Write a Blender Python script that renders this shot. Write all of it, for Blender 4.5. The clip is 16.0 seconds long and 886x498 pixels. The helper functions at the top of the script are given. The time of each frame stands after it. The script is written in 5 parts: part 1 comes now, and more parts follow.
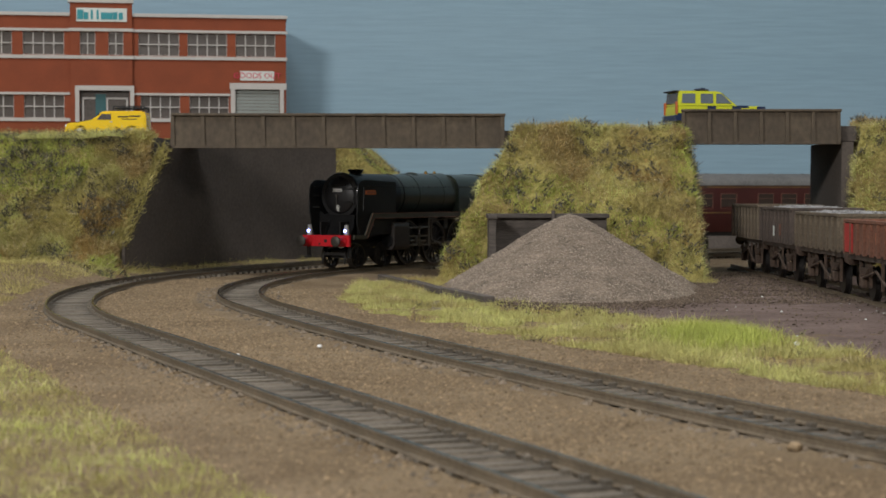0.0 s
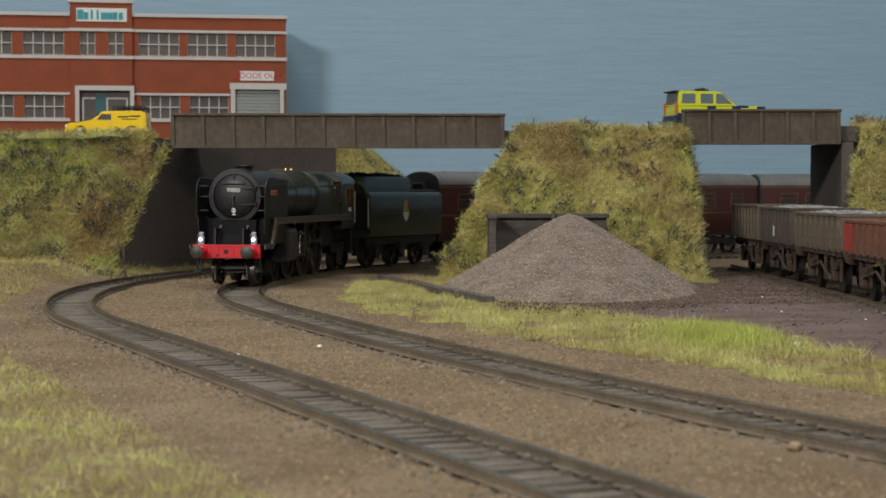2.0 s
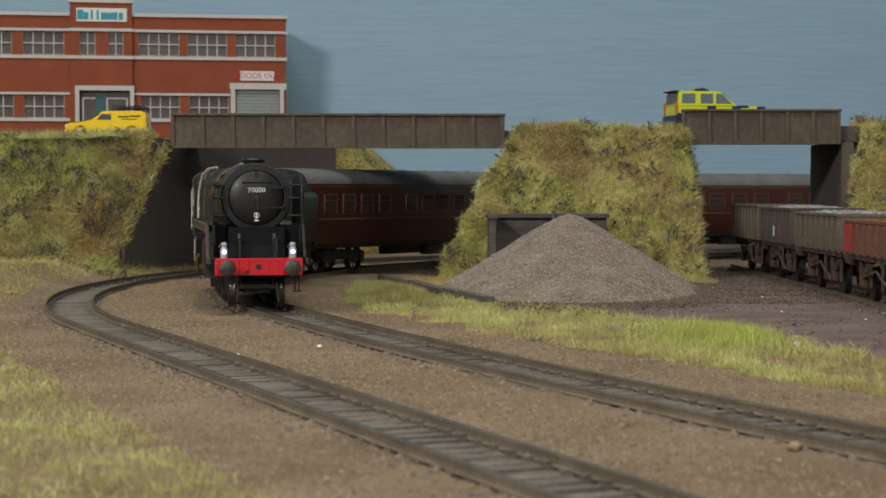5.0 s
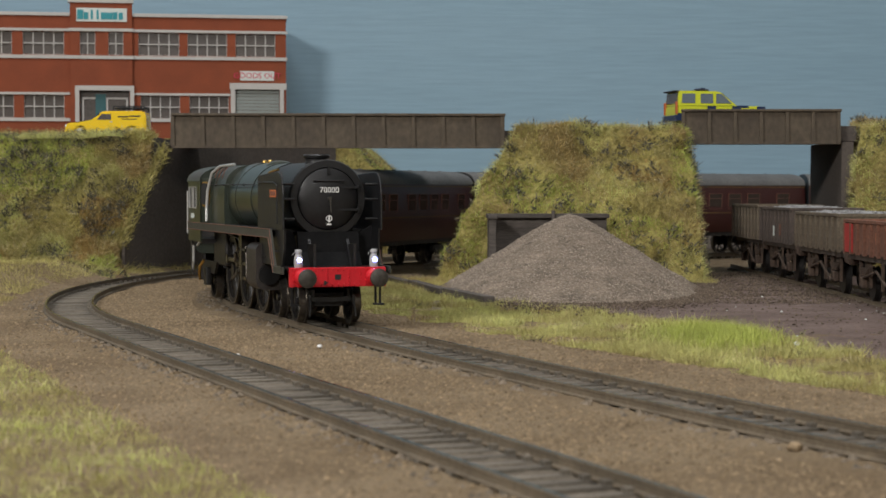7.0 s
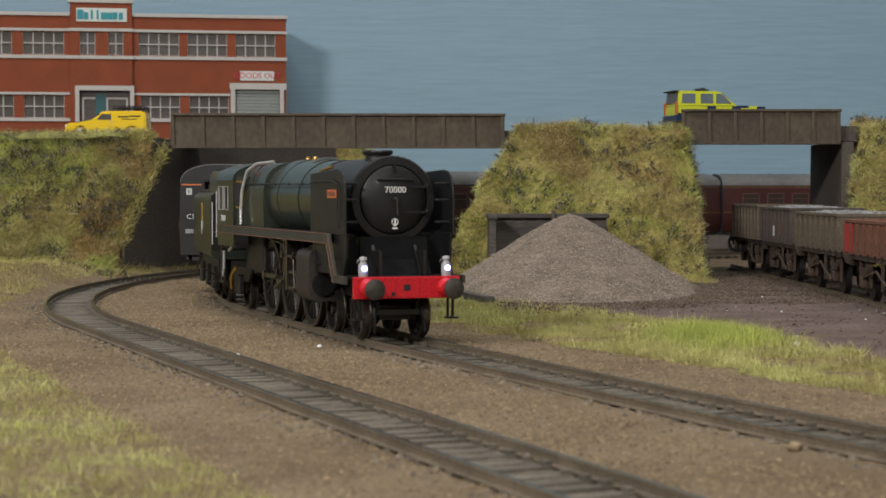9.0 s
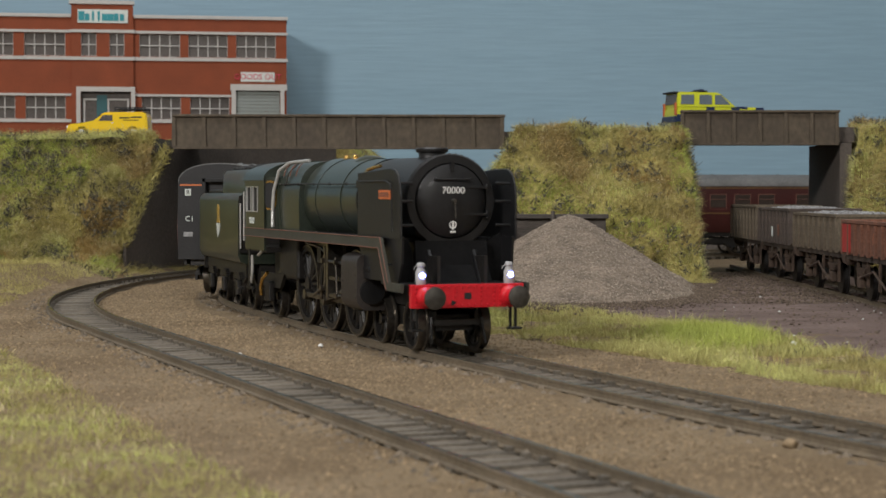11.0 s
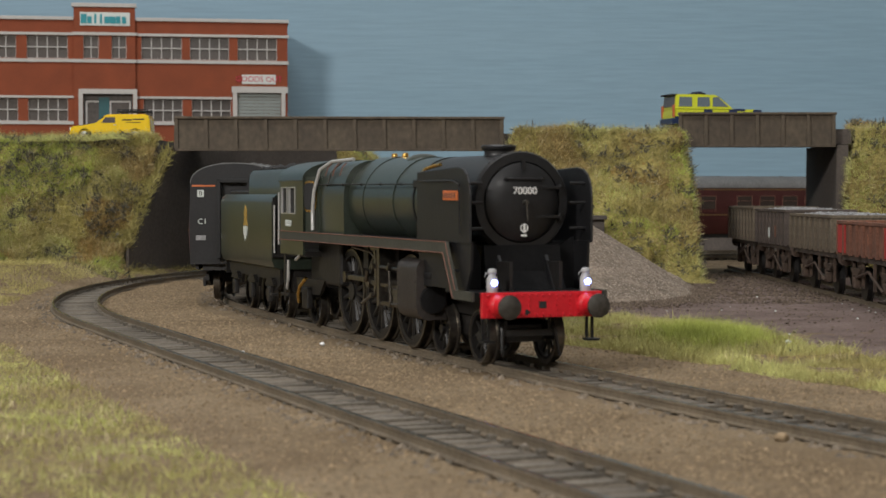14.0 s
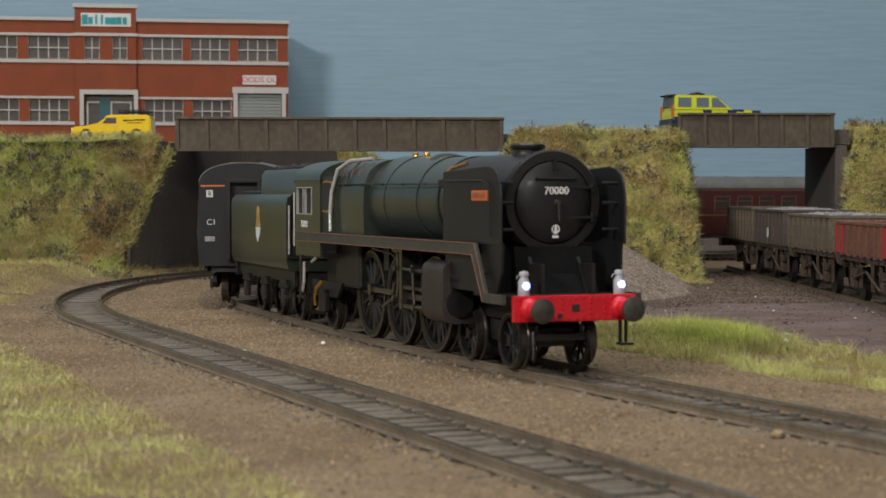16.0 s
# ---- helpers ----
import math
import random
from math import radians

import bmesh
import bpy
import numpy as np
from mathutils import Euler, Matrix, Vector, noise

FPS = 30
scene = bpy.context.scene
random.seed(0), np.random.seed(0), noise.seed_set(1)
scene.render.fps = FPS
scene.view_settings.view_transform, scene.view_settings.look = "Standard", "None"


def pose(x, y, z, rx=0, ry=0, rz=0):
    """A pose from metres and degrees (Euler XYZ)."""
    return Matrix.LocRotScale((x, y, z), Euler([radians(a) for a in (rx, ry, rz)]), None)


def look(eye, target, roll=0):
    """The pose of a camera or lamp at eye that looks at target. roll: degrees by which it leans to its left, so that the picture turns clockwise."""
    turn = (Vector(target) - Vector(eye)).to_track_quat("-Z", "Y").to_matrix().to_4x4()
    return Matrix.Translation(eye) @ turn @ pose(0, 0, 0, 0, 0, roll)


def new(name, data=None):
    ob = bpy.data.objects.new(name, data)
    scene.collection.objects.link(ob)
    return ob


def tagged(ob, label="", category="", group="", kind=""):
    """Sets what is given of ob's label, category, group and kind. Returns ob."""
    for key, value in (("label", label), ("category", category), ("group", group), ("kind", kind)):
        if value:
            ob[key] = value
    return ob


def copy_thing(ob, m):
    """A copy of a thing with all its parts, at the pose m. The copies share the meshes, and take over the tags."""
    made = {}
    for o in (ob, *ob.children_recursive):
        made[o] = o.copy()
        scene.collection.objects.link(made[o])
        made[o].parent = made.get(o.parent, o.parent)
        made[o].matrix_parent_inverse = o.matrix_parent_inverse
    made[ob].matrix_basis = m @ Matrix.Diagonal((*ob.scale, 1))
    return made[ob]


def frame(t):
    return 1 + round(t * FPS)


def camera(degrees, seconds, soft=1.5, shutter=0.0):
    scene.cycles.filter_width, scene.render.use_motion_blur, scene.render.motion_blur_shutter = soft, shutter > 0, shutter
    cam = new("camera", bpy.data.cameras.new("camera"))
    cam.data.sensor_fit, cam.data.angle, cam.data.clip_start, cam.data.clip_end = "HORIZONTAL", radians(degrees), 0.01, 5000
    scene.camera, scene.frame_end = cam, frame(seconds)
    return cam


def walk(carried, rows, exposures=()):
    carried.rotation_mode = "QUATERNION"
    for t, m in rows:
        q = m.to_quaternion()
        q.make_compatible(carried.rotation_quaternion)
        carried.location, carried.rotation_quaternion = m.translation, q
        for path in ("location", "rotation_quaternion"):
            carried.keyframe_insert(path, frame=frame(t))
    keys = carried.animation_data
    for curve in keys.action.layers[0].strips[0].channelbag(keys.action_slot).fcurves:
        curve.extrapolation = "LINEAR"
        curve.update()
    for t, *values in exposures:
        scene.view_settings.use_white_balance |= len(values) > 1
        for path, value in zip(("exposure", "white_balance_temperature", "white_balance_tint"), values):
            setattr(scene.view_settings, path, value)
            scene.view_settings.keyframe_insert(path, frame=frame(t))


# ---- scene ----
cam = camera(26.72, 16.0, 1.5)
cam.data.dof.use_dof = True
cam.data.dof.focus_distance = 0.66
cam.data.dof.aperture_fstop = 72


def eye_pose(back, up, ease):
    """The tripod's pose: millimetres back and up, thousandths of tilt eased off."""
    e = Vector((0, -back * 0.001, (40 + up) * 0.001))
    return look(e, e + Vector((0, 1, -0.0312 + ease * 0.001)))


walk(cam, [(0, eye_pose(0, 0, 0)), (4.2, eye_pose(0, 0, 0)), (9.2, eye_pose(0, 0, 0)), (10.3, eye_pose(2.3, -0.05, 0.27)),
           (11.5, eye_pose(5.5, -0.13, 0.68)), (12.0, eye_pose(7.0, -0.2, 0.95)), (13.0, eye_pose(10.0, -0.35, 1.36)),
           (14.0, eye_pose(12.1, -0.47, 1.66)), (15.0, eye_pose(15.1, -0.55, 1.88)), (16.0, eye_pose(15.6, -0.55, 1.88))])

# ---- world and lamps ----
world = bpy.data.worlds.new("room_air")
scene.world = world
world.use_nodes = True
world.node_tree.nodes["Background"].inputs[0].default_value = (0.75, 0.85, 1.0, 1)
world.node_tree.nodes["Background"].inputs[1].default_value = 0.13


def area_lamp(name, eye, target, sx, sy, watts, colour):
    d = bpy.data.lights.new(name, "AREA")
    d.shape, d.size, d.size_y, d.energy, d.color = "RECTANGLE", sx, sy, watts, colour
    ob = new(name, d)
    ob.matrix_world = look(eye, target)
    return ob


area_lamp("layout_lamp", (-0.80, -0.60, 0.70), (0.0, 0.95, 0.03), 0.3, 0.16, 14.2, (1.0, 0.965, 0.935))
area_lamp("room_lamp", (0.35, -1.2, 0.76), (0.0, 0.95, 0.03), 0.3, 0.2, 5.5, (1.0, 0.97, 0.93))
area_lamp("ceiling_lamp", (-0.1, 0.38, 1.38), (0.0, 0.78, 0.0), 1.2, 0.4, 12.5, (0.96, 0.97, 1.0))
scene.view_settings.exposure = 0.0

# ---- materials ----


def material(name, colour, rough=0.7, metal=0.0, var=0.25, scale=60.0, fine=900.0, bump=0.3, bump_d=0.0004, tint=None, glow=0.0, spread=0.0, island=0.0,
             spec=0.5, stretch=(1, 1, 1), coat=0.0):
    """Colour with wear at two scales and a fine relief, in the thing's own space; spread varies it from piece to piece."""
    m = bpy.data.materials.new(name)
    m.use_nodes = True
    nt = m.node_tree
    b = nt.nodes["Principled BSDF"]
    link = nt.links.new
    tc = nt.nodes.new("ShaderNodeTexCoord")
    mp = nt.nodes.new("ShaderNodeMapping")
    mp.inputs["Scale"].default_value = stretch
    link(tc.outputs["Object"], mp.inputs[0])
    n1 = nt.nodes.new("ShaderNodeTexNoise")
    n1.inputs["Scale"].default_value, n1.inputs["Detail"].default_value = scale, 5
    n2 = nt.nodes.new("ShaderNodeTexNoise")
    n2.inputs["Scale"].default_value, n2.inputs["Detail"].default_value = fine, 3
    link(mp.outputs[0], n1.inputs["Vector"]), link(mp.outputs[0], n2.inputs["Vector"])
    r1 = nt.nodes.new("ShaderNodeValToRGB")
    c = Vector(colour)
    t = Vector(tint) if tint else c * (1 - var)
    r1.color_ramp.elements[0].position, r1.color_ramp.elements[1].position = 0.35, 0.68
    r1.color_ramp.elements[0].color, r1.color_ramp.elements[1].color = (*t, 1), (*c, 1)
    link(n1.outputs[0], r1.inputs[0])
    mx = nt.nodes.new("ShaderNodeMix")
    mx.data_type, mx.blend_type = "RGBA", "MULTIPLY"
    mx.inputs[0].default_value = 1.0
    r2 = nt.nodes.new("ShaderNodeValToRGB")
    lo = 1 - var
    r2.color_ramp.elements[0].position, r2.color_ramp.elements[1].position = 0.3, 0.7
    r2.color_ramp.elements[0].color, r2.color_ramp.elements[1].color = (lo, lo, lo, 1), (1 + var * 0.4, 1 + var * 0.4, 1 + var * 0.4, 1)
    link(n2.outputs[0], r2.inputs[0])
    link(r1.outputs[0], mx.inputs[6]), link(r2.outputs[0], mx.inputs[7])
    out = mx.outputs[2]
    if spread or island:
        hs = nt.nodes.new("ShaderNodeHueSaturation")
        mr = nt.nodes.new("ShaderNodeMapRange")
        if spread:
            oi = nt.nodes.new("ShaderNodeObjectInfo")
            link(oi.outputs["Random"], mr.inputs[0])
        else:
            ge = nt.nodes.new("ShaderNodeNewGeometry")
            link(ge.outputs["Random Per Island"], mr.inputs[0])
        k = spread or island
        mr.inputs[3].default_value, mr.inputs[4].default_value = 1 - k, 1 + k
        link(mr.outputs[0], hs.inputs["Value"]), link(out, hs.inputs["Color"])
        out = hs.outputs[0]
    link(out, b.inputs["Base Color"])
    b.inputs["Roughness"].default_value, b.inputs["Metallic"].default_value = rough, metal
    b.inputs["Specular IOR Level"].default_value = spec
    b.inputs["Coat Weight"].default_value = coat
    if glow:
        b.inputs["Emission Color"].default_value = (*colour, 1)
        b.inputs["Emission Strength"].default_value = glow
    if bump:
        bp = nt.nodes.new("ShaderNodeBump")
        bp.inputs["Strength"].default_value, bp.inputs["Distance"].default_value = bump, bump_d
        link(n2.outputs[0], bp.inputs["Height"]), link(bp.outputs[0], b.inputs["Normal"])
    return m


M_EARTH = material("fine_earth_ballast", (0.275, 0.208, 0.130), 0.95, var=0.42, scale=28, fine=1100, bump=0.8, bump_d=0.0008, tint=(0.18, 0.128, 0.075), spec=0.2)
M_YARD = material("yard_mud", (0.20, 0.148, 0.13), 0.9, var=0.35, scale=30, fine=500, bump=0.6, bump_d=0.0008, tint=(0.125, 0.088, 0.074), spec=0.25, stretch=(1, 1.8, 1))
M_RAIL = material("rusty_rail_side", (0.205, 0.165, 0.115), 0.65, 0.1, var=0.3, spec=0.4)
M_RAILTOP = material("worn_rail_top", (0.27, 0.23, 0.18), 0.17, 0.95, var=0.2)
M_SLEEPER = material("weathered_sleeper", (0.185, 0.16, 0.125), 0.85, var=0.35, scale=200, fine=1500, spread=0.25, island=0.0)
M_SLEEPER_S = material("weathered_sleeper_far", (0.185, 0.16, 0.125), 0.85, var=0.35, scale=200, fine=1500, island=0.25)
M_INFILL = material("grey_track_dirt", (0.195, 0.165, 0.128), 0.95, var=0.4, scale=60, fine=700, bump=0.8, bump_d=0.0008, tint=(0.135, 0.112, 0.086), spec=0.2)
M_STONE = material("grey_lineside_stone", (0.20, 0.16, 0.115), 0.9, var=0.3, scale=200, island=0.35)
M_GRASS = material("static_grass", (0.60, 0.55, 0.19), 0.8, var=0.3, scale=26, fine=110, tint=(0.33, 0.275, 0.105), bump=0, island=0.34, spec=0.25)
M_GRASS_L = material("bright_spring_grass", (0.62, 0.64, 0.23), 0.8, var=0.25, scale=34, fine=120, tint=(0.38, 0.33, 0.13), bump=0, island=0.28, spec=0.25)
M_TURF = material("bank_turf", (0.38, 0.33, 0.11), 0.95, var=0.45, scale=40, fine=420, tint=(0.20, 0.15, 0.055), bump=0.9, bump_d=0.002, spec=0.15)
M_FIBRE = material("bleached_straw_fibre", (0.62, 0.53, 0.30), 0.8, var=0.2, scale=60, bump=0, island=0.3)
M_GRASS_G = material("lush_green_grass", (0.50, 0.56, 0.13), 0.8, var=0.25, scale=30, fine=120, tint=(0.36, 0.40, 0.10), bump=0, island=0.3, spec=0.25)
M_RUST = material("rust_brown_grass", (0.50, 0.34, 0.13), 0.85, var=0.3, scale=40, fine=150, bump=0, island=0.4, spec=0.2)
M_SCRUB = material("dark_scrub", (0.14, 0.13, 0.095), 0.9, var=0.4, scale=90, bump=0, island=0.4)
M_CONC = material("brown_painted_girder", (0.105, 0.081, 0.053), 0.75, var=0.3, scale=55, fine=350, tint=(0.07, 0.053, 0.036), bump=0.2, stretch=(1.2, 1, 0.85))
M_ABUT = material("grey_abutment_concrete", (0.115, 0.095, 0.08), 0.9, var=0.22, scale=35, fine=600, tint=(0.088, 0.073, 0.062))
M_SKY = material("painted_sky_board", (0.238, 0.365, 0.45), 0.6, var=0.07, scale=9, fine=240, bump=0.22, bump_d=0.0005, tint=(0.22, 0.345, 0.43), stretch=(0.14, 1, 2.4))
M_GRAVEL = material("loose_gravel", (0.31, 0.25, 0.192), 0.95, var=0.45, scale=90, fine=900, bump=1.0, bump_d=0.001, spec=0.2)
M_GRAVEL_P = material("gravel_stone", (0.345, 0.285, 0.225), 0.9, var=0.3, scale=300, island=0.35)
M_BRICK = material("orange_red_brickwork", (0.25, 0.056, 0.018), 0.8, var=0.16, scale=80, fine=1500, bump=0.3)
M_TRIM = material("cream_white_trim", (0.50, 0.48, 0.45), 0.7, var=0.08, scale=150)
M_SIGNB = material("pale_sign_board", (0.62, 0.66, 0.62), 0.6, var=0.06)
M_DOORT = material("dark_teal_door", (0.02, 0.10, 0.11), 0.5, var=0.1)
M_CARGL = material("pale_car_glass", (0.16, 0.20, 0.23), 0.15, var=0.1, bump=0)
M_TEAL = material("teal_sign_letters", (0.02, 0.26, 0.30), 0.5, var=0.05)
M_SIGNR = material("red_sign_letters", (0.55, 0.03, 0.07), 0.5, var=0.05)
M_GLASS = material("dark_window_glazing", (0.12, 0.105, 0.095), 0.2, var=0.2, scale=60, bump=0)
M_SHUT = material("grey_green_roller_shutter", (0.26, 0.285, 0.265), 0.6, var=0.1, scale=100)
M_YELLOW = material("glossy_yellow_paint", (0.85, 0.58, 0.012), 0.25, var=0.04, coat=0.6, bump=0)
M_HIVIS = material("lime_yellow_paint", (0.62, 0.66, 0.035), 0.3, var=0.05, coat=0.4, bump=0)
M_NAVY = material("navy_blue_paint", (0.02, 0.035, 0.085), 0.3, var=0.1, bump=0)
M_TYRE = material("matt_black_rubber", (0.02, 0.02, 0.02), 0.8, var=0.2)
M_BLACK = material("satin_black_paint", (0.0115, 0.0115, 0.0125), 0.46, var=0.35, scale=120, bump=0.1, spec=0.45, coat=0.05)
M_FRAME = material("dusty_black_frame", (0.018, 0.016, 0.0145), 0.48, var=0.4, scale=150)
M_GREEN = material("brunswick_green_paint", (0.031, 0.040, 0.029), 0.32, var=0.25, scale=90, bump=0.08, spec=0.5, coat=0.15)
M_CYL = material("dusty_brown_black_casing", (0.040, 0.033, 0.029), 0.5, var=0.3, scale=110)
# Darker and rougher than satin_black_paint, for the slope and cheeks below the smokebox.
M_DEEP = material("deep_matt_black", (0.009, 0.009, 0.0095), 0.75, var=0.3, scale=150, spec=0.15)
M_RED = material("buffer_beam_red", (0.60, 0.012, 0.022), 0.42, var=0.1)
M_ORANGE = material("orange_lining", (0.58, 0.15, 0.04), 0.5, var=0.1)
M_STEEL = material("oily_steel_rod", (0.20, 0.18, 0.155), 0.3, 0.9, var=0.3)
M_BUFFER = material("dull_buffer_steel", (0.10, 0.092, 0.08), 0.5, 0.7, var=0.3)
M_BRASS = material("polished_brass", (0.72, 0.46, 0.14), 0.25, 1.0, var=0.1)
M_WHITE = material("white_enamel", (0.80, 0.80, 0.78), 0.4, var=0.06)
M_SILVER = material("silver_pipe", (0.62, 0.62, 0.60), 0.35, 0.6, var=0.1)
M_LIT = material("lit_lamp_lens", (0.27, 0.33, 1.0), 0.3, glow=9.0, bump=0)
# White enamel turned grey, which puts the lamp body's shade into its colour.
M_ENAMEL = material("shaded_lamp_enamel", (0.42, 0.42, 0.42), 0.5, var=0.1)
# Silver window frames coloured dull brown to imitate the shade on the coaches.
M_CTRIM_SHADE = material("shade_brown_window_trim", (0.16, 0.07, 0.05), 0.5, var=0.1)
M_VAL = material("dusty_green_valance", (0.058, 0.058, 0.044), 0.6, var=0.25, scale=120)
M_DULL = material("dull_red_brown_lining", (0.20, 0.085, 0.055), 0.6, var=0.15)
M_MAROON = material("maroon_coach_paint", (0.052, 0.011, 0.010), 0.4, var=0.2, scale=60)
M_ROOF = material("dusty_grey_roof", (0.16, 0.16, 0.155), 0.7, var=0.25, scale=60)
M_CWIN = material("coach_glazing", (0.055, 0.042, 0.036), 0.12, var=0.2, bump=0)
M_CLINE = material("dull_coach_lining", (0.17, 0.10, 0.03), 0.6)
M_YLINE = material("straw_lining", (0.50, 0.32, 0.06), 0.6)
M_WAGB = material("brown_grey_wagon_paint", (0.17, 0.138, 0.095), 0.8, var=0.4, scale=80, tint=(0.115, 0.088, 0.06))
M_WAGR = material("rusty_bauxite_paint", (0.23, 0.095, 0.055), 0.8, var=0.4, scale=80, tint=(0.15, 0.07, 0.045))
M_WAGD = material("dark_maroon_grey_paint", (0.115, 0.088, 0.072), 0.8, var=0.4, scale=80)
M_WRED = material("bright_red_panel", (0.42, 0.035, 0.03), 0.7, var=0.2)
M_AXLE = material("rust_brown_axlebox", (0.10, 0.065, 0.045), 0.8, var=0.4, scale=200)
M_LOAD = material("pale_grey_stone_load", (0.42, 0.42, 0.42), 0.9, var=0.4, scale=300, fine=1200, bump=1, bump_d=0.001)
M_TIMBER = material("grey_old_timber", (0.115, 0.098, 0.085), 0.85, var=0.35, scale=120, stretch=(0.3, 2, 2), spread=0.15)
# For the unseen room shell; this pale so that its bounce fills dark parts.
M_ROOM = material("room_plaster", (0.80, 0.79, 0.77), 0.9, var=0.05, scale=2)
M_LAMPW = material("grey_bars", (0.35, 0.35, 0.35), 0.6)

# ---- mesh tools, in millimetres ----


def part(name, bm, mat, parent=None, label="", smooth=False):
    me = bpy.data.meshes.new(name)
    bmesh.ops.recalc_face_normals(bm, faces=bm.faces[:])
    bmesh.ops.scale(bm, vec=(0.001,) * 3, verts=bm.verts[:])
    bm.to_mesh(me)
    bm.free()
    if smooth:
        me.shade_smooth()
        me.set_sharp_from_angle(angle=radians(40))
    me.materials.append(mat)
    ob = new(name, me)
    ob.parent = parent
    if label:
        tagged(ob, label)
    return ob


def again(name, ob, parent, m=None):
    """Another piece on the same mesh."""
    o = new(name, ob.data)
    o.parent = parent
    if m is not None:
        o.matrix_basis = m
    return o


def at(x, y, z, rx=0, ry=0, rz=0):
    return pose(x * 0.001, y * 0.001, z * 0.001, rx, ry, rz)


def thing(name, label, category, m=None, group="", kind=""):
    ob = new(name)
    ob.empty_display_size = 0.01
    if m is not None:
        ob.matrix_basis = m
    return tagged(ob, label, category, group, kind)


def box(bm, x0, x1, y0, y1, z0, z1, bevel=0.0):
    r = bmesh.ops.create_cube(bm, size=1.0)
    for v in r["verts"]:
        v.co = Vector(((x0 + x1) / 2 + v.co.x * (x1 - x0), (y0 + y1) / 2 + v.co.y * (y1 - y0), (z0 + z1) / 2 + v.co.z * (z1 - z0)))
    if bevel:
        es = list({e for v in r["verts"] for e in v.link_edges})
        bmesh.ops.bevel(bm, geom=es, offset=bevel, segments=2, affect="EDGES", profile=0.5)
    return bm


def cyl(bm, p, q, r0, r1=None, seg=20):
    p, q = Vector(p), Vector(q)
    r1 = r0 if r1 is None else r1
    m = Matrix.Translation((p + q) / 2) @ (q - p).to_track_quat("Z", "Y").to_matrix().to_4x4()
    bmesh.ops.create_cone(bm, cap_ends=True, segments=seg, radius1=r0, radius2=r1, depth=(q - p).length, matrix=m)
    return bm


def ball(bm, c, r, seg=12, squash=1.0):
    bmesh.ops.create_uvsphere(bm, u_segments=seg, v_segments=seg // 2, radius=r, matrix=Matrix.Translation(c) @ Matrix.Diagonal((1, 1, squash, 1)))
    return bm


def lathe(bm, prof, m=None, seg=28):
    """prof: (radius, height) round the local z axis."""
    m = m or Matrix()
    rings = []
    for r, h in prof:
        rings.append([bm.verts.new(m @ Vector((r * math.cos(2 * math.pi * i / seg), r * math.sin(2 * math.pi * i / seg), h))) for i in range(seg)])
    for a, b in zip(rings[:-1], rings[1:]):
        for i in range(seg):
            bm.faces.new((a[i], a[(i + 1) % seg], b[(i + 1) % seg], b[i]))
    bm.faces.new(rings[0]), bm.faces.new(rings[-1])
    return bm


def prism(bm, outline, a, b, axis="y"):
    """An outline extruded from a to b along an axis; the outline is in the other two axes."""
    def co(u, v, w):
        return {"y": (u, w, v), "x": (w, u, v), "z": (u, v, w)}[axis]
    lo = [bm.verts.new(co(u, v, a)) for u, v in outline]
    hi = [bm.verts.new(co(u, v, b)) for u, v in outline]
    n = len(outline)
    bm.faces.new(lo), bm.faces.new(hi)
    for i in range(n):
        bm.faces.new((lo[i], lo[(i + 1) % n], hi[(i + 1) % n], hi[i]))
    return bm


def pipe(bm, pts, r, seg=8):
    for p, q in zip(pts[:-1], pts[1:]):
        cyl(bm, p, q, r, r, seg)
    return bm


def loft(bm, rings, close=True, caps=True):
    vs = [[bm.verts.new(p) for p in ring] for ring in rings]
    n = len(vs[0])
    for a, b in zip(vs[:-1], vs[1:]):
        for i in range(n if close else n - 1):
            bm.faces.new((a[i], a[(i + 1) % n], b[(i + 1) % n], b[i]))
    if caps and close:
        bm.faces.new(vs[0]), bm.faces.new(vs[-1])
    return bm


def BM():
    return bmesh.new()


def lettering(name, text, size, mat, parent, m, thick=0.12):
    cu = bpy.data.curves.new(name, "FONT")
    cu.body, cu.size, cu.extrude, cu.align_x, cu.align_y = text, size * 0.001, thick * 0.0005, "CENTER", "CENTER"
    cu.resolution_u = 3
    tmp = bpy.data.objects.new("tmp_text", cu)
    me = bpy.data.meshes.new_from_object(tmp)
    bpy.data.objects.remove(tmp)
    me.materials.append(mat)
    ob = new(name, me)
    ob.parent = parent
    ob.matrix_basis = m
    return ob


# ---- the two tracks: an arc, then a nearly straight run ----


def line_of(x0, y0, phi, r1, r2):
    ph0 = radians(phi)
    n = (math.cos(ph0), math.sin(ph0))

    def go(s, off=0.0):
        """Place and heading at s millimetres past the end of the arc; off: to the outer side."""
        if s >= 0:
            ph, r = ph0 + s / r2, r2
        else:
            ph, r = ph0 + s / r1, r1
        cx, cy = x0 + r * n[0], y0 + r * n[1]
        if ph < -math.pi / 2:
            over = (-math.pi / 2 - ph) * r
            return cx + over, cy + r + off, -math.pi / 2
        return cx - (r + off) * math.cos(ph), cy - (r + off) * math.sin(ph), ph
    return go


outer_line = line_of(-108.0, 579.8, 21.21, 552.5, 34000.0)
inner_line = line_of(-63.6, 657.9, 17.22, 454.4, 3077.0)


def siding_line(s, off=0.0):
    return 166.0 - off, 1000.0 - s, 0.0

# ---- ground ----


def noise2(x, y, k, seed=0.0):
    return noise.noise(Vector((x * k + seed, y * k - seed, seed * 0.7)))


def outer_off(x, y):
    """Distance to the outer side of the outer track's arc."""
    return math.hypot(x - 407, y - 780) - 552.5


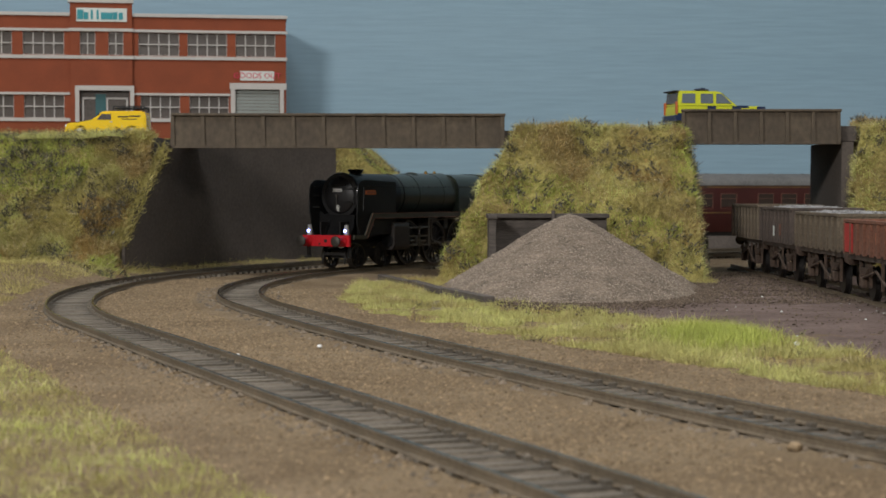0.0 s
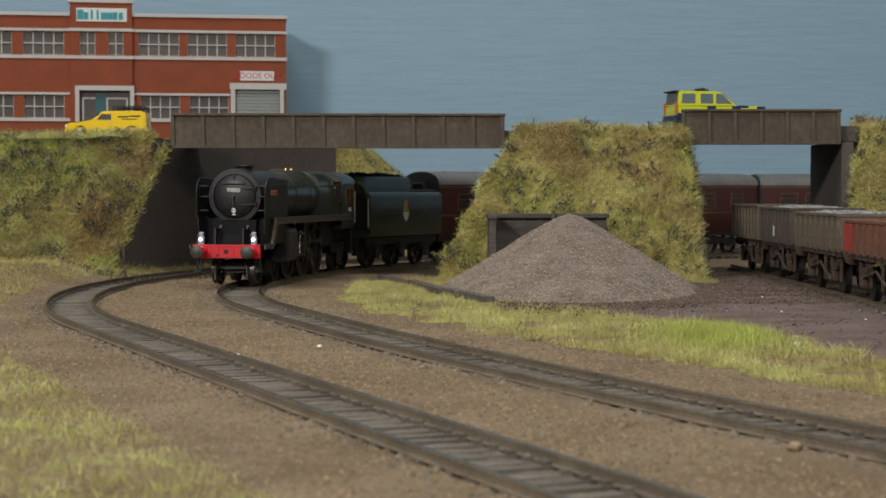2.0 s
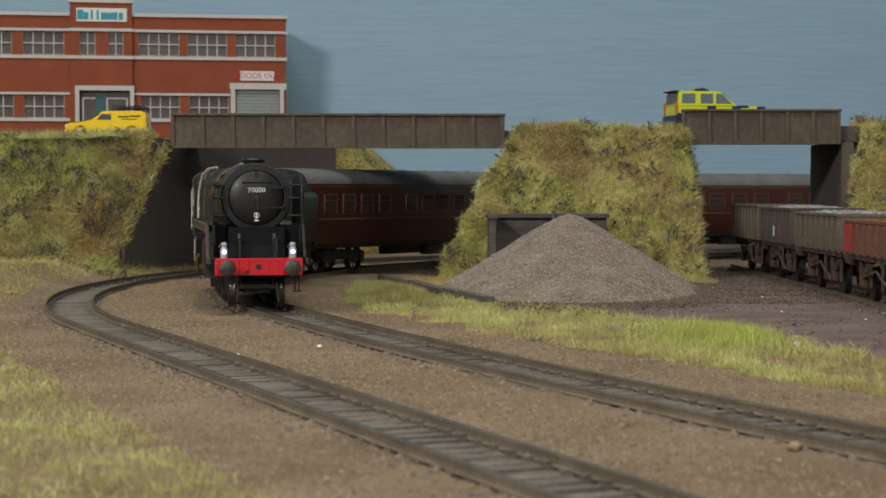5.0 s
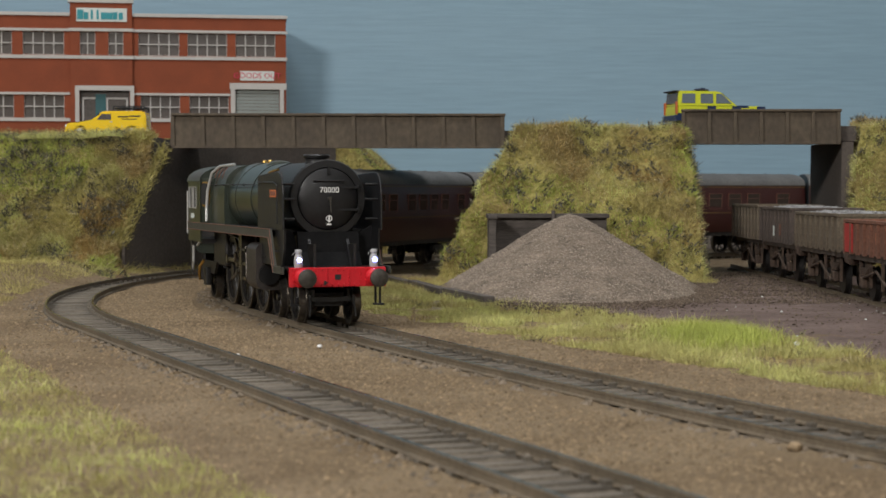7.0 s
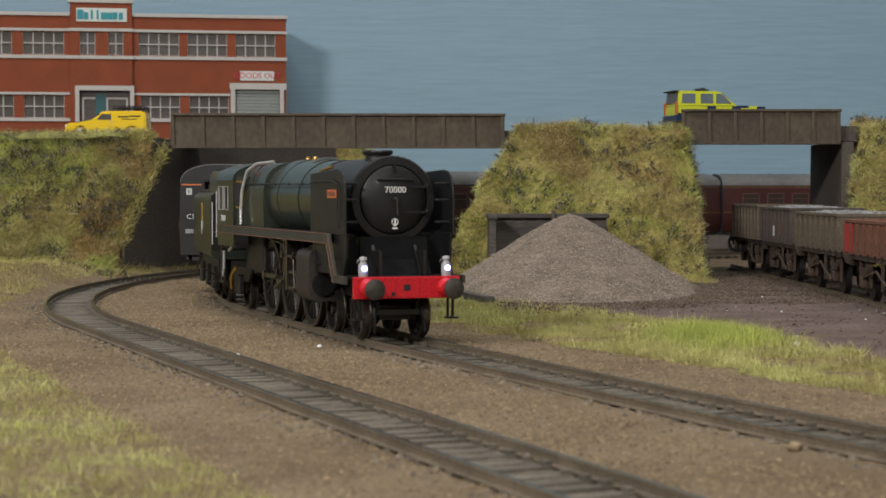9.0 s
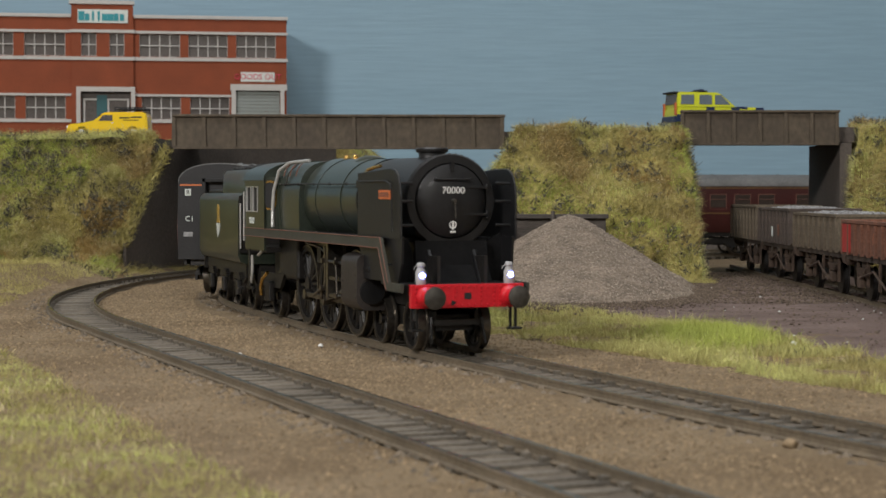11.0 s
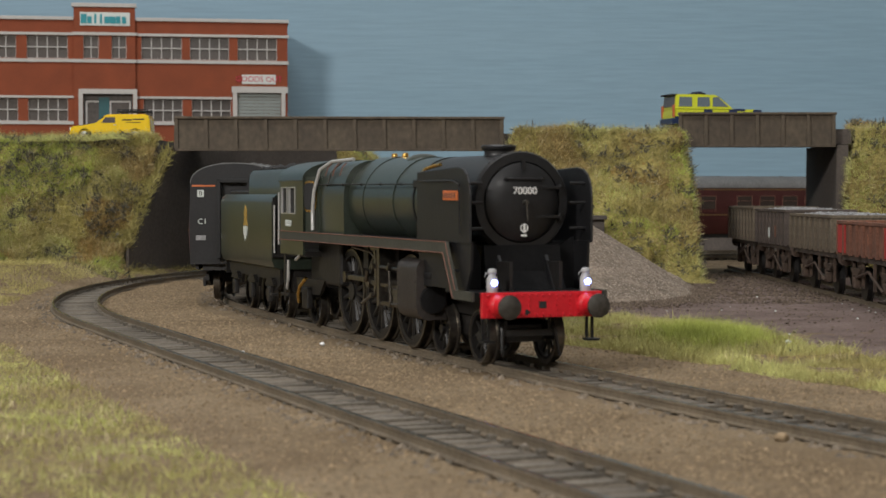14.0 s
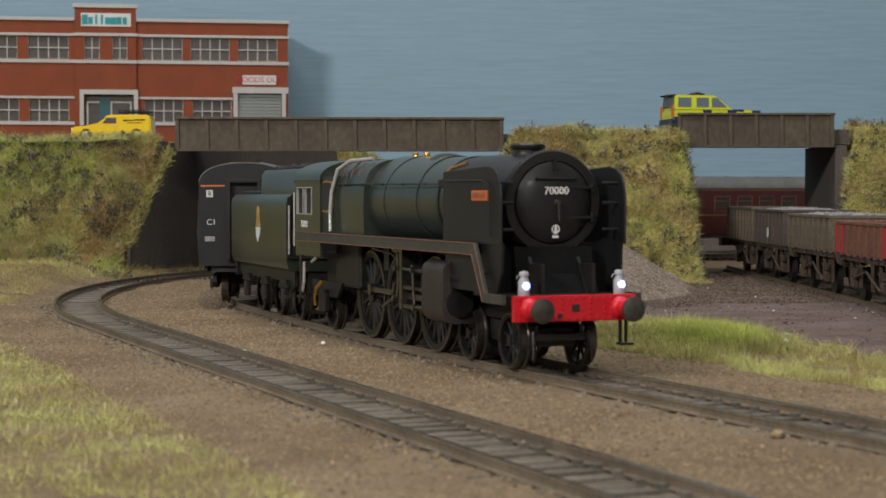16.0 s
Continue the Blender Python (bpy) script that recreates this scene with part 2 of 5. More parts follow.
def near_off(x, y):
    """Distance from the nearer track's centre line."""
    out = 99.0
    for x0, y0, ph, r in ((-108.0, 579.8, 0.3702, 552.5), (-63.6, 657.9, 0.3006, 454.4)):
        n = (math.cos(ph), math.sin(ph))
        ahead = (x - x0) * math.sin(ph) - (y - y0) * math.cos(ph)
        if ahead > 0:
            o = (x - x0) * n[0] + (y - y0) * n[1] - ahead * ahead / 2 / (3077 if r < 500 else 34000)
        else:
            o = r - math.hypot(x - x0 - r * n[0], y - y0 - r * n[1])
        if abs(o) < abs(out):
            out = o
    return out


def ground_z(x, y):
    z = -2.3 + 0.4 * noise2(x, y, 0.03) + 0.35 * noise2(x, y, 0.13, 3)
    if x < -60 and y > 700:
        d = outer_off(x, y)
        z += 9 * max(0.0, min(1.0, (d - 17) / 26)) * max(0.0, min(1.0, (y - 720) / 120))
        if y > 890:
            z -= 0.9 * max(0.0, min(1.0, (20 - d) / 6))
    if x > -10 and y > 600:
        z -= 1.2
    o = abs(near_off(x, y))
    z -= 1.1 * max(0.0, min(1.0, (9.0 - o) / 2.2))
    z += 0.35 * max(0.0, min(1.0, (o - 9.0) / 2.5)) * max(0.0, min(1.0, (24 - o) / 8))
    return z


def sheet(name, xs, ys, fn, mat, smooth=True):
    vs = [(x * 0.001, y * 0.001, fn(x, y) * 0.001) for y in ys for x in xs]
    n = len(xs)
    fs = [(j * n + i, j * n + i + 1, (j + 1) * n + i + 1, (j + 1) * n + i) for j in range(len(ys) - 1) for i in range(n - 1)]
    me = bpy.data.meshes.new(name)
    me.from_pydata(vs, [], fs)
    if smooth:
        me.shade_smooth()
    me.materials.append(mat)
    return new(name, me)


ground = tagged(sheet("ground", [-1500, -900, -500, -400] + list(range(-330, 331, 3)) + [400, 500, 900, 1500], [-1500, -600, 0, 100] + list(range(170, 950, 3)) + list(range(950, 1356, 7)), ground_z, M_EARTH),
                "brown scattered earth and fine ballast over the baseboard", "ground", kind="structure")


def yard_z(x, y):
    return -1.9 + 0.55 * noise2(x * 0.6, y, 0.05, 5) + 0.3 * noise2(x, y * 2, 0.16, 8)


def yard_edge(x):
    """The yard's near edge."""
    return 719 - 2.14 * (x - 20) if x < 91 else 567 - 6 * (x - 91)


yard_v, yard_f = [], []
ny, nx = 60, 70
for j in range(ny + 1):
    for i in range(nx + 1):
        x = 18 + i * (430 - 18) / nx
        y0 = yard_edge(x) if x < 120 else 393 - 0.5 * (x - 120)
        y = y0 + (905 - y0) * j / ny
        z = yard_z(x, y) - (1.4 if j == 0 else 0)
        yard_v.append((x * 0.001, y * 0.001, z * 0.001))
for j in range(ny):
    for i in range(nx):
        a = j * (nx + 1) + i
        yard_f.append((a, a + 1, a + nx + 2, a + nx + 1))
me = bpy.data.meshes.new("yard")
me.from_pydata(yard_v, [], yard_f)
me.shade_smooth()
me.materials.append(M_YARD)
yard = tagged(new("yard_ground", me), "mauve-brown rutted mud yard beside the gravel pile", "yard", kind="structure")

# ---- backdrop and room ----
bm = BM()
box(bm, -1400, 1400, 1352, 1364, -900, 480)
backdrop = tagged(part("backdrop", bm, M_SKY), "blue-grey hand-painted sky board with brush marks", "backdrop", kind="structure")
for nm, b6 in (("wall_north", (-2000, 2000, 1800, 1900, -900, 1700)), ("wall_south", (-2000, 2000, -1900, -1800, -900, 1700)),
               ("wall_west", (-2000, -1900, -1800, 1800, -900, 1700)), ("wall_east", (1900, 2000, -1800, 1800, -900, 1700))):
    tagged(part(nm, box(BM(), *b6), M_ROOM), "plain pale plaster room wall", "wall", kind="structure")
tagged(part("ceiling", box(BM(), -2000, 2000, -1900, 1900, 1700, 1760), M_ROOM), "plain pale room ceiling", "ceiling", kind="structure")
tagged(part("floor", box(BM(), -2000, 2000, -1900, 1900, -960, -900), M_ROOM), "plain room floor under the layout", "floor", kind="structure")

# ---- banks ----


def bank_noise(p, k=1.0):
    return k * (5.0 * noise.noise(p * 0.035) + 3.8 * noise.noise(p * 0.085 + Vector((7, 1, 3))) + 1.3 * noise.noise(p * 0.22))


def mound(name, foot, top, z0, z1, mat, label, rough=1.0, levels=26, per=26, bulge=4.0):
    """A bank between two four-cornered outlines, with a lumpy skin and a lumpy top. Returns the object and its face list for grass."""
    def ring(cs):
        out = []
        for a, b in zip(cs, cs[1:] + cs[:1]):
            for i in range(per):
                out.append(Vector(a).lerp(Vector(b), i / per))
        return out
    fr, tr = ring(foot), ring(top)
    cen = sum(tr, Vector((0, 0))) / len(tr)
    bm = BM()
    rows = []
    for l in range(levels + 1):
        u = l / levels
        row = []
        for a, b in zip(fr, tr):
            p = a.lerp(b, u)
            q = Vector((p.x, p.y, z0 + (z1 - z0) * u))
            out = (p - cen).normalized()
            k = bank_noise(q, rough) * min(1, u * 5 + 0.3) + bulge * math.sin(u * math.pi)
            q += Vector((out.x * k, out.y * k, 0.75 * bank_noise(q + Vector((50, 0, 0)), rough) * u))
            row.append(q)
        rows.append(row)
    last = rows[-1]
    for w in (0.85, 0.6, 0.3, 0.05):
        row = []
        for p in last:
            q = Vector((cen.x, cen.y, z1)).lerp(Vector((p.x, p.y, z1)), w)
            q.z = z1 + 0.6 * bank_noise(q + Vector((50, 0, 0)), rough) + 1.0 * (1 - w)
            row.append(q)
        rows.append(row)
    loft(bm, rows)
    return tagged(part(name, bm, mat, smooth=True), label, "embankment", kind="structure")


bank_mid = mound("embankment_middle", [(-4, 870), (119, 850), (130, 1020), (54, 1030)], [(36, 916), (118, 922), (122, 1020), (66, 1020)], -4, 70.0, M_TURF,
                 "steep overgrown embankment between the two bridges", 1.15)
bank_left = mound("embankment_left", [(-520, 845), (-163, 896), (-168, 966), (-168, 1340), (-520, 1340)], [(-520, 946), (-148, 959), (-154, 968), (-158, 1340), (-520, 1340)], -4, 67.0, M_TURF,
                  "grassy embankment below the brick factory", 1.0, levels=34, per=40, bulge=1.0)
bank_right = mound("embankment_right", [(208, 915), (480, 845), (480, 1032), (222, 1032)], [(210, 950), (480, 905), (480, 1032), (224, 1032)], -4, 73.0, M_TURF,
                   "grassy embankment beyond the short bridge", 0.9)
bank_far = mound("embankment_far", [(-85, 1235), (14, 1296), (22, 1345), (-85, 1345)], [(-84, 1252), (-62, 1270), (-52, 1345), (-84, 1345)], -4, 68.0, M_TURF,
                 "low grassy bank behind the tracks", 0.7, levels=14, per=14)

bank_foot = mound("embankment_foot", [(-205, 855), (-158, 872), (-153, 905), (-147, 945), (-175, 945)], [(-190, 885), (-168, 893), (-162, 915), (-154, 940), (-175, 940)], -4, 7.0, M_TURF,
                  "low grassy foot of the bank against the wing wall", 0.35, levels=8, per=16, bulge=1.0)

# The dark abutment colour here stands in for the shade below the coach.
bank_low = mound("embankment_low", [(40, 1337), (430, 1337), (430, 1351), (40, 1351)], [(40, 1343), (430, 1343), (430, 1351), (40, 1351)], -4, 13.0, M_ABUT,
                 "low strip at the foot of the sky board, coloured dark for shade", 0.3, levels=8, per=30, bulge=0.5)

# ---- bridges ----


def girder(name, x0, x1, z0, z1, panel, m, label):
    g = thing(name, label, "bridge girder", m)
    n = round((x1 - x0) / panel)
    body = part("web_plate", box(BM(), x0, x1, 0, 2.2, z0, z1 - 1.3), M_CONC, g)
    part("coping", box(BM(), x0 - 0.4, x1 + 0.4, -1.5, 3.4, z1 - 1.3, z1, 0.25), M_CONC, g)
    part("bottom_flange", box(BM(), x0, x1, -1.0, 3.0, z0 - 0.6, z0 + 0.5, 0.15), M_CONC, g)
    st = None
    for i in range(n + 1):
        x = min(x1 - 1.1, x0 + 0.4 + i * (x1 - x0 - 1.2) / n)
        if st is None:
            b = BM()
            prism(b, [(-1.1, z0 + 0.5), (1.1, z0 + 0.5), (0.8, z1 - 1.3), (-0.8, z1 - 1.3)], -1.1, 0, "y")
            st = part("stiffener", b, M_CONC, g)
            st.matrix_basis = at(x, 0, 0)
        else:
            again("stiffener", st, g, at(x, 0, 0))
    return g


girder("bridge_girder", -133.5, 30.5, 61.6, 78.2, 14.6, at(0, 924, 0, 0, 0, 2.0), "weathered brown plate-girder parapet of the long bridge")
girder("bridge_girder", 122.0, 202.5, 64.3, 81.6, 14.2, at(0, 953, 0, 0, 0, -0.5), "weathered brown plate-girder parapet of the short bridge")
tagged(part("bridge_deck", box(BM(), -134, 66, 932, 988, 62.5, 70), M_ABUT), "dark concrete road deck of the long bridge", "bridge deck", kind="structure")
tagged(part("bridge_deck", box(BM(), 112, 212, 958, 1034, 65.5, 73.2), M_ABUT), "dark concrete road deck of the short bridge", "bridge deck", kind="structure")


def wall_run(name, pts, tops, thick, mat, label):
    """An upright wall along a line of plan points, with a height at each."""
    bm = BM()
    rings = []
    for i, (p, h) in enumerate(zip(pts, tops)):
        a, b = Vector(pts[max(0, i - 1)]), Vector(pts[min(len(pts) - 1, i + 1)])
        d = (b - a).normalized()
        n = Vector((-d.y, d.x)) * thick
        rings.append([(p[0], p[1], -5), (p[0] + n.x, p[1] + n.y, -5), (p[0] + n.x, p[1] + n.y, h), (p[0], p[1], h)])
    loft(bm, rings)
    return tagged(part(name, bm, mat), label, "abutment", kind="structure")


arc_pts, arc_tops = [], []
for y, h in ((912, 14), (923, 26), (936, 39), (950, 52), (962, 63)) + tuple((y, 63 if y < 1018 else 71) for y in range(980, 1125, 15)):
    arc_pts.append((407 - math.sqrt(578.0 ** 2 - (y - 780) ** 2), y))
    arc_tops.append(h)
wall_run("abutment_west", arc_pts, arc_tops, 1.6, M_ABUT, "smooth grey-brown concrete abutment and wing wall")
wall_run("abutment_east", [(203.5, 953), (203.5, 1034)], [65, 65], -6, M_ABUT, "dark grey abutment of the short bridge")

# ---- gravel pile, stone bin, edging ----
PILE = (54.0, 800.0)


def pile_h(x, y):
    r = math.hypot((x - PILE[0]) / 1.0, (y - PILE[1]) / 2.35)
    a = math.atan2(y - PILE[1], x - PILE[0])
    rr = r / (1 + 0.07 * math.sin(2 * a + 1) + 0.04 * math.sin(5 * a))
    h = 32.8 * max(0.0, 1 - (max(0.0, math.sqrt(rr * rr + 36) - 6) / 50)) ** 1.12 if rr < 55 else 0
    return -3.2 + h + 0.7 * noise2(x, y, 0.12) + 0.35 * noise2(x, y, 0.4)


xs = [PILE[0] - 58 + i * 1.1 for i in range(107)]
ys = [PILE[1] - 128 + i * 1.5 for i in range(140)]
tagged(sheet("gravel_pile", xs, ys, pile_h, M_GRAVEL, False), "conical heap of pale brown loose gravel", "gravel pile", kind="stuff")

bay = thing("stone_bin", "dark timber retaining bin with a grey cap behind the gravel", "storage bin", at(0, 0, 0))
part("back_wall", box(BM(), 22, 76, 866, 870, -4, 27.4), M_TIMBER, bay)
part("side_wall", box(BM(), 20.6, 23.6, 832, 865.9, -4, 27.4), M_TIMBER, bay)
part("cap", box(BM(), 20.0, 77, 863, 873, 27.4, 29.4, 0.3), M_TIMBER, bay, "pale grey cap board")
part("end_cap", box(BM(), 20.0, 24.4, 831, 862.9, 27.4, 29.4, 0.3), M_TIMBER, bay, "pale grey cap board")
part("post", cyl(BM(), (51, 862, -4), (51, 862, 31), 0.9), M_TIMBER, bay)

# ---- track ----


def lay_track(name, go, s0, s1, label, near0, near1):
    tr = tagged(thing(name, label, "railway track"), kind="structure")
    n = int((s1 - s0) / 6)
    for side in (-1, 1):
        for nm, prof, mat in (("rail", ((-0.75, -2.15), (0.75, -2.15), (0.75, -1.85), (0.25, -1.6), (0.25, -0.7), (0.45, -0.5), (0.45, -0.06), (-0.45, -0.06), (-0.45, -0.5), (-0.25, -0.7), (-0.25, -1.6), (-0.75, -1.85)), M_RAIL),
                              ("rail_head", ((-0.4, -0.06), (0.4, -0.06), (0.34, 0.02), (-0.34, 0.02)), M_RAILTOP)):
            bm = BM()
            rings = []
            for i in range(n + 1):
                s = s0 + (s1 - s0) * i / n
                ring = []
                for u, v in prof:
                    x, y, _ = go(s, side * 8.25 + u)
                    ring.append((x, y, v))
                rings.append(ring)
            loft(bm, rings)
            part(nm, bm, mat, tr)
    # uneven grey dirt between the rails, which hides a sleeper here and there
    bm = BM()
    rings = []
    m = int((s1 - s0) / 3)
    for i in range(m + 1):
        s = s0 + (s1 - s0) * i / m
        ring = []
        for u in (-7.5, -5.5, -3.5, -1.5, 0.5, 2.5, 4.5, 6.5, 7.5):
            x, y, _ = go(s, u)
            ring.append((x, y, -2.52 + 0.5 * noise2(x, y, 0.03, 13) + 0.4 * noise2(x, y, 0.22, 6)))
        rings.append(ring)
    loft(bm, rings, False)
    part("dirt_infill", bm, M_INFILL, tr, "grey-brown dirt between the rails", smooth=True)
    # sleepers with moulded chairs, their ends under the earth
    b = BM()
    box(b, -1.3, 1.3, -9.2, 9.2, -4.0, -2.1, 0.2)
    for side in (-1, 1):
        for e in (-side,):
            box(b, -0.9, 0.9, side * 8.25 + e * 1.25 - 0.65, side * 8.25 + e * 1.25 + 0.65, -2.15, -1.3)
    proto = None
    step = 6.8
    far = BM()
    k = 0
    s = s0 + 3
    while s < s1 - 2:
        x, y, ph = go(s)
        m = at(x, y, random.uniform(-0.3, 0.12), 0, 0, math.degrees(ph) - 90 + random.uniform(-0.8, 0.8))
        if near0 <= s <= near1:
            if proto is None:
                proto = part("sleeper", b, M_SLEEPER, tr)
                proto.matrix_basis = m
            else:
                again("sleeper", proto, tr, m)
        else:
            mm = Matrix.Translation((x, y, 0)) @ Matrix.Rotation(ph - math.pi / 2, 4, "Z")
            c0 = len(far.verts)
            box(far, -1.35, 1.35, -10.8, 10.8, -4.0, -2.1)
            far.verts.ensure_lookup_table()
            for v in far.verts[c0:]:
                v.co = mm @ v.co
        s += step
        k += 1
    if len(far.verts):
        part("far_sleepers", far, M_SLEEPER_S, tr)
    return tr


lay_track("outer_track", outer_line, -900, 430, "curving main-line track with rusty rails half sunk in earth", -330, 430)
lay_track("inner_track", inner_line, -1100, 560, "curving inner track on which the train runs", -240, 560)
lay_track("siding_track", siding_line, -20, 640, "straight siding under the row of wagons", 0, 640)

# ---- the train ----
TO_X = Matrix.Rotation(math.pi / 2, 4, "Y")


def along_x(bm, prof, y=0.0, z=0.0, seg=32):
    """A turned form about an axis along x; prof: (radius, x) pairs."""
    return lathe(bm, prof, Matrix.Translation((0, y, z)) @ TO_X, seg)


def rotor(r, spokes, width=2.2, crank=0.0):
    """A spoked wheel about the y axis."""
    m = Matrix.Rotation(math.pi / 2, 4, "X")
    bm = BM()
    n = 36
    for r0, r1 in ((r * 0.84, r * 0.98),):
        prof = ((r0, -width / 2), (r1, -width / 2), (r1, width / 2), (r0, width / 2))
        rings = [[bm.verts.new(m @ Vector((q * math.cos(2 * math.pi * i / n), q * math.sin(2 * math.pi * i / n), h))) for i in range(n)] for q, h in prof]
        for a, b in zip(rings, rings[1:] + rings[:1]):
            for i in range(n):
                bm.faces.new((a[i], a[(i + 1) % n], b[(i + 1) % n], b[i]))
    cyl(bm, (0, -width / 2 - 0.2, 0), (0, width / 2, 0), r * 0.2, r * 0.2, 14)
    for i in range(spokes):
        a = 2 * math.pi * i / spokes
        cyl(bm, (r * 0.15 * math.cos(a), 0, r * 0.15 * math.sin(a)), (r * 0.88 * math.cos(a), 0, r * 0.88 * math.sin(a)), r * 0.055 + 0.12, r * 0.04 + 0.1, 6)
    if crank:
        cyl(bm, (crank, -width / 2 - 0.4, 0), (crank, width / 2, 0), r * 0.13, r * 0.13, 10)
        pts = [(r * 0.86 * math.cos(a), r * 0.86 * math.sin(a)) for a in [math.pi - 0.55 + 0.11 * k for k in range(11)]]
        prism(bm, pts, -width * 0.3, width * 0.3, "y")
    return bm


def tyre_mesh(r, width=2.4):
    bm = BM()
    m = Matrix.Rotation(math.pi / 2, 4, "X")
    n = 40
    prof = ((r * 0.955, -width / 2 - 0.1), (r, -width / 2 - 0.1), (r * 1.0, width / 2 - 0.5), (r + 0.7, width / 2 - 0.3), (r + 0.7, width / 2 + 0.1), (r * 0.955, width / 2 + 0.1))
    rings = [[bm.verts.new(m @ Vector((q * math.cos(2 * math.pi * i / n), q * math.sin(2 * math.pi * i / n), -h))) for i in range(n)] for q, h in prof]
    for a, b in zip(rings, rings[1:] + rings[:1]):
        for i in range(n):
            bm.faces.new((a[i], a[(i + 1) % n], b[(i + 1) % n], b[i]))
    return bm


WHEELS = []   # (object, radius, place on its thing, quarter turn)


def wheel_pair(parent, x, r, spokes, proto, crank=0.0):
    """Two wheels of an axle; returns the meshes to share."""
    for side in (-1, 1):
        if proto.get(side) is None:
            w = part("wheel", rotor(r, spokes, 2.2, crank) if side < 0 else bm_turn(rotor(r, spokes, 2.2, crank)), M_FRAME, parent, smooth=True)
            t = part("tyre", tyre_mesh(r) if side < 0 else bm_turn(tyre_mesh(r)), M_STEEL, w, "dull steel tyre", smooth=True)
            proto[side] = (w, t)
        else:
            w = again("wheel", proto[side][0], parent)
            t = again("tyre", proto[side][1], w)
            tagged(t, "dull steel tyre")
        WHEELS.append((w, r, (x, side * 8.3, r), 0.0 if side < 0 else 90.0))
        w.matrix_basis = at(x, side * 8.3, r)
    return proto


def bm_turn(bm):
    bmesh.ops.rotate(bm, verts=bm.verts[:], cent=(0, 0, 0), matrix=Matrix.Rotation(math.pi, 3, "Z"))
    return bm


def arch(hw, z0, z1, n=14, power=2.4):
    """A rounded roof outline from -hw to hw."""
    return [(hw * math.copysign(abs(math.cos(a)) ** (2 / power), math.cos(a)), z0 + (z1 - z0) * abs(math.sin(a)) ** (2 / power)) for a in [math.pi * i / n for i in range(n + 1)]]


loco = thing("steam_locomotive", "black and dark green express steam locomotive with red buffer beam", "locomotive")
BZ = 37.6
part("boiler", along_x(BM(), [(10.9, -113), (12.3, -112.9), (11.9, -90), (11.0, -53)][::1], z=BZ, seg=40), M_GREEN, loco, smooth=True)
for x, r in ((-61, 11.45), (-76, 11.8), (-100, 12.25)):
    part("boiler_band", along_x(BM(), [(r - 0.6, x - 0.5), (r, x - 0.5), (r, x + 0.5), (r - 0.6, x + 0.5)], z=BZ, seg=40), M_BLACK if x == -61 else M_GREEN, loco, smooth=True)
part("smokebox", along_x(BM(), [(10.5, -54), (11.35, -53.5), (11.35, -13.5), (10.0, -13.4)], z=BZ, seg=44), M_BLACK, loco, smooth=True)
ringp = part("smokebox_ring", along_x(BM(), [(11.2, -15), (11.95, -14.7), (11.95, -13.2), (11.6, -12.6), (9.6, -12.5), (9.4, -13.3)], z=BZ, seg=48), M_BLACK, loco, smooth=True)
bm = BM()
for i in range(44):
    a = 2 * math.pi * i / 44
    ball(bm, (-13.6, 11.9 * math.cos(a), BZ + 11.9 * math.sin(a)), 0.28, 6)
part("rivets", bm, M_BLACK, ringp)
door = part("smokebox_door", along_x(BM(), [(9.4, -13.2), (9.2, -12.3), (8.2, -11.7), (5.5, -11.0), (2.5, -10.7), (0.2, -10.65)], z=BZ, seg=48), M_BLACK, loco, smooth=True)
bm = BM()
cyl(bm, (-10.4, -4.8, 43.0), (-10.4, 4.8, 43.0), 0.28, 0.28, 8)
for y in (-4.6, 4.6):
    cyl(bm, (-12.2, y, 43.0), (-10.2, y, 43.0), 0.35, 0.35, 8)
part("door_handrail", bm, M_BLACK, door)
bm = BM()
for z in (34.2, 41.0):
    box(bm, -11.7, -10.9, 1.5, 9.2, z - 0.35, z + 0.35, 0.1)
    cyl(bm, (-11.8, 9.5, z - 0.9), (-11.8, 9.5, z + 0.9), 0.55, 0.55, 10)
part("hinge_strap", bm, M_BLACK, door)
bm = BM()
cyl(bm, (-11, 0, BZ), (-9.3, 0, BZ), 0.7, 0.5, 10)
cyl(bm, (-9.6, 0, BZ), (-9.6, 0.3, BZ - 4.3), 0.25, 0.2, 8)
part("dart_handle", bm, M_BUFFER, door)
bm = BM()
box(bm, -12, -11.1, -0.45, 0.45, 45.0, 47.4)
part("lamp_iron", bm, M_BLACK, door)
lettering("front_numerals", "70000", 2.45, M_WHITE, door, at(-10.55, 0, 40.2) @ Matrix.Rotation(math.pi / 2, 4, "Z") @ Matrix.Rotation(math.pi / 2, 4, "X"), 0.3)
bm = BM()
n = 20
for r0, r1 in ((0.75, 0.98),):
    for i in range(n):
        a, b = 2 * math.pi * i / n, 2 * math.pi * (i + 1) / n
        prism(bm, [(r1 * math.cos(a), 31.6 + r1 * math.sin(a)), (r1 * math.cos(b), 31.6 + r1 * math.sin(b)), (r0 * math.cos(b), 31.6 + r0 * math.sin(b)), (r0 * math.cos(a), 31.6 + r0 * math.sin(a))], -11.25, -10.9, "x")
box(bm, -11.25, -10.9, -0.25, 0.25, 30.4, 32.4)
box(bm, -11.3, -10.95, -0.7, 0.7, 29.6, 30.1)
part("shed_badge", bm, M_WHITE, door, "small white ring badge")
part("chimney", lathe(BM(), [(4.6, 47.3), (3.7, 48.4), (3.4, 49.2), (3.5, 49.9), (4.1, 50.2), (4.25, 50.9), (3.9, 51.3), (2.9, 51.3), (2.7, 49)], Matrix.Translation((-27, 0, 0)), 32), M_BLACK, loco, smooth=True)
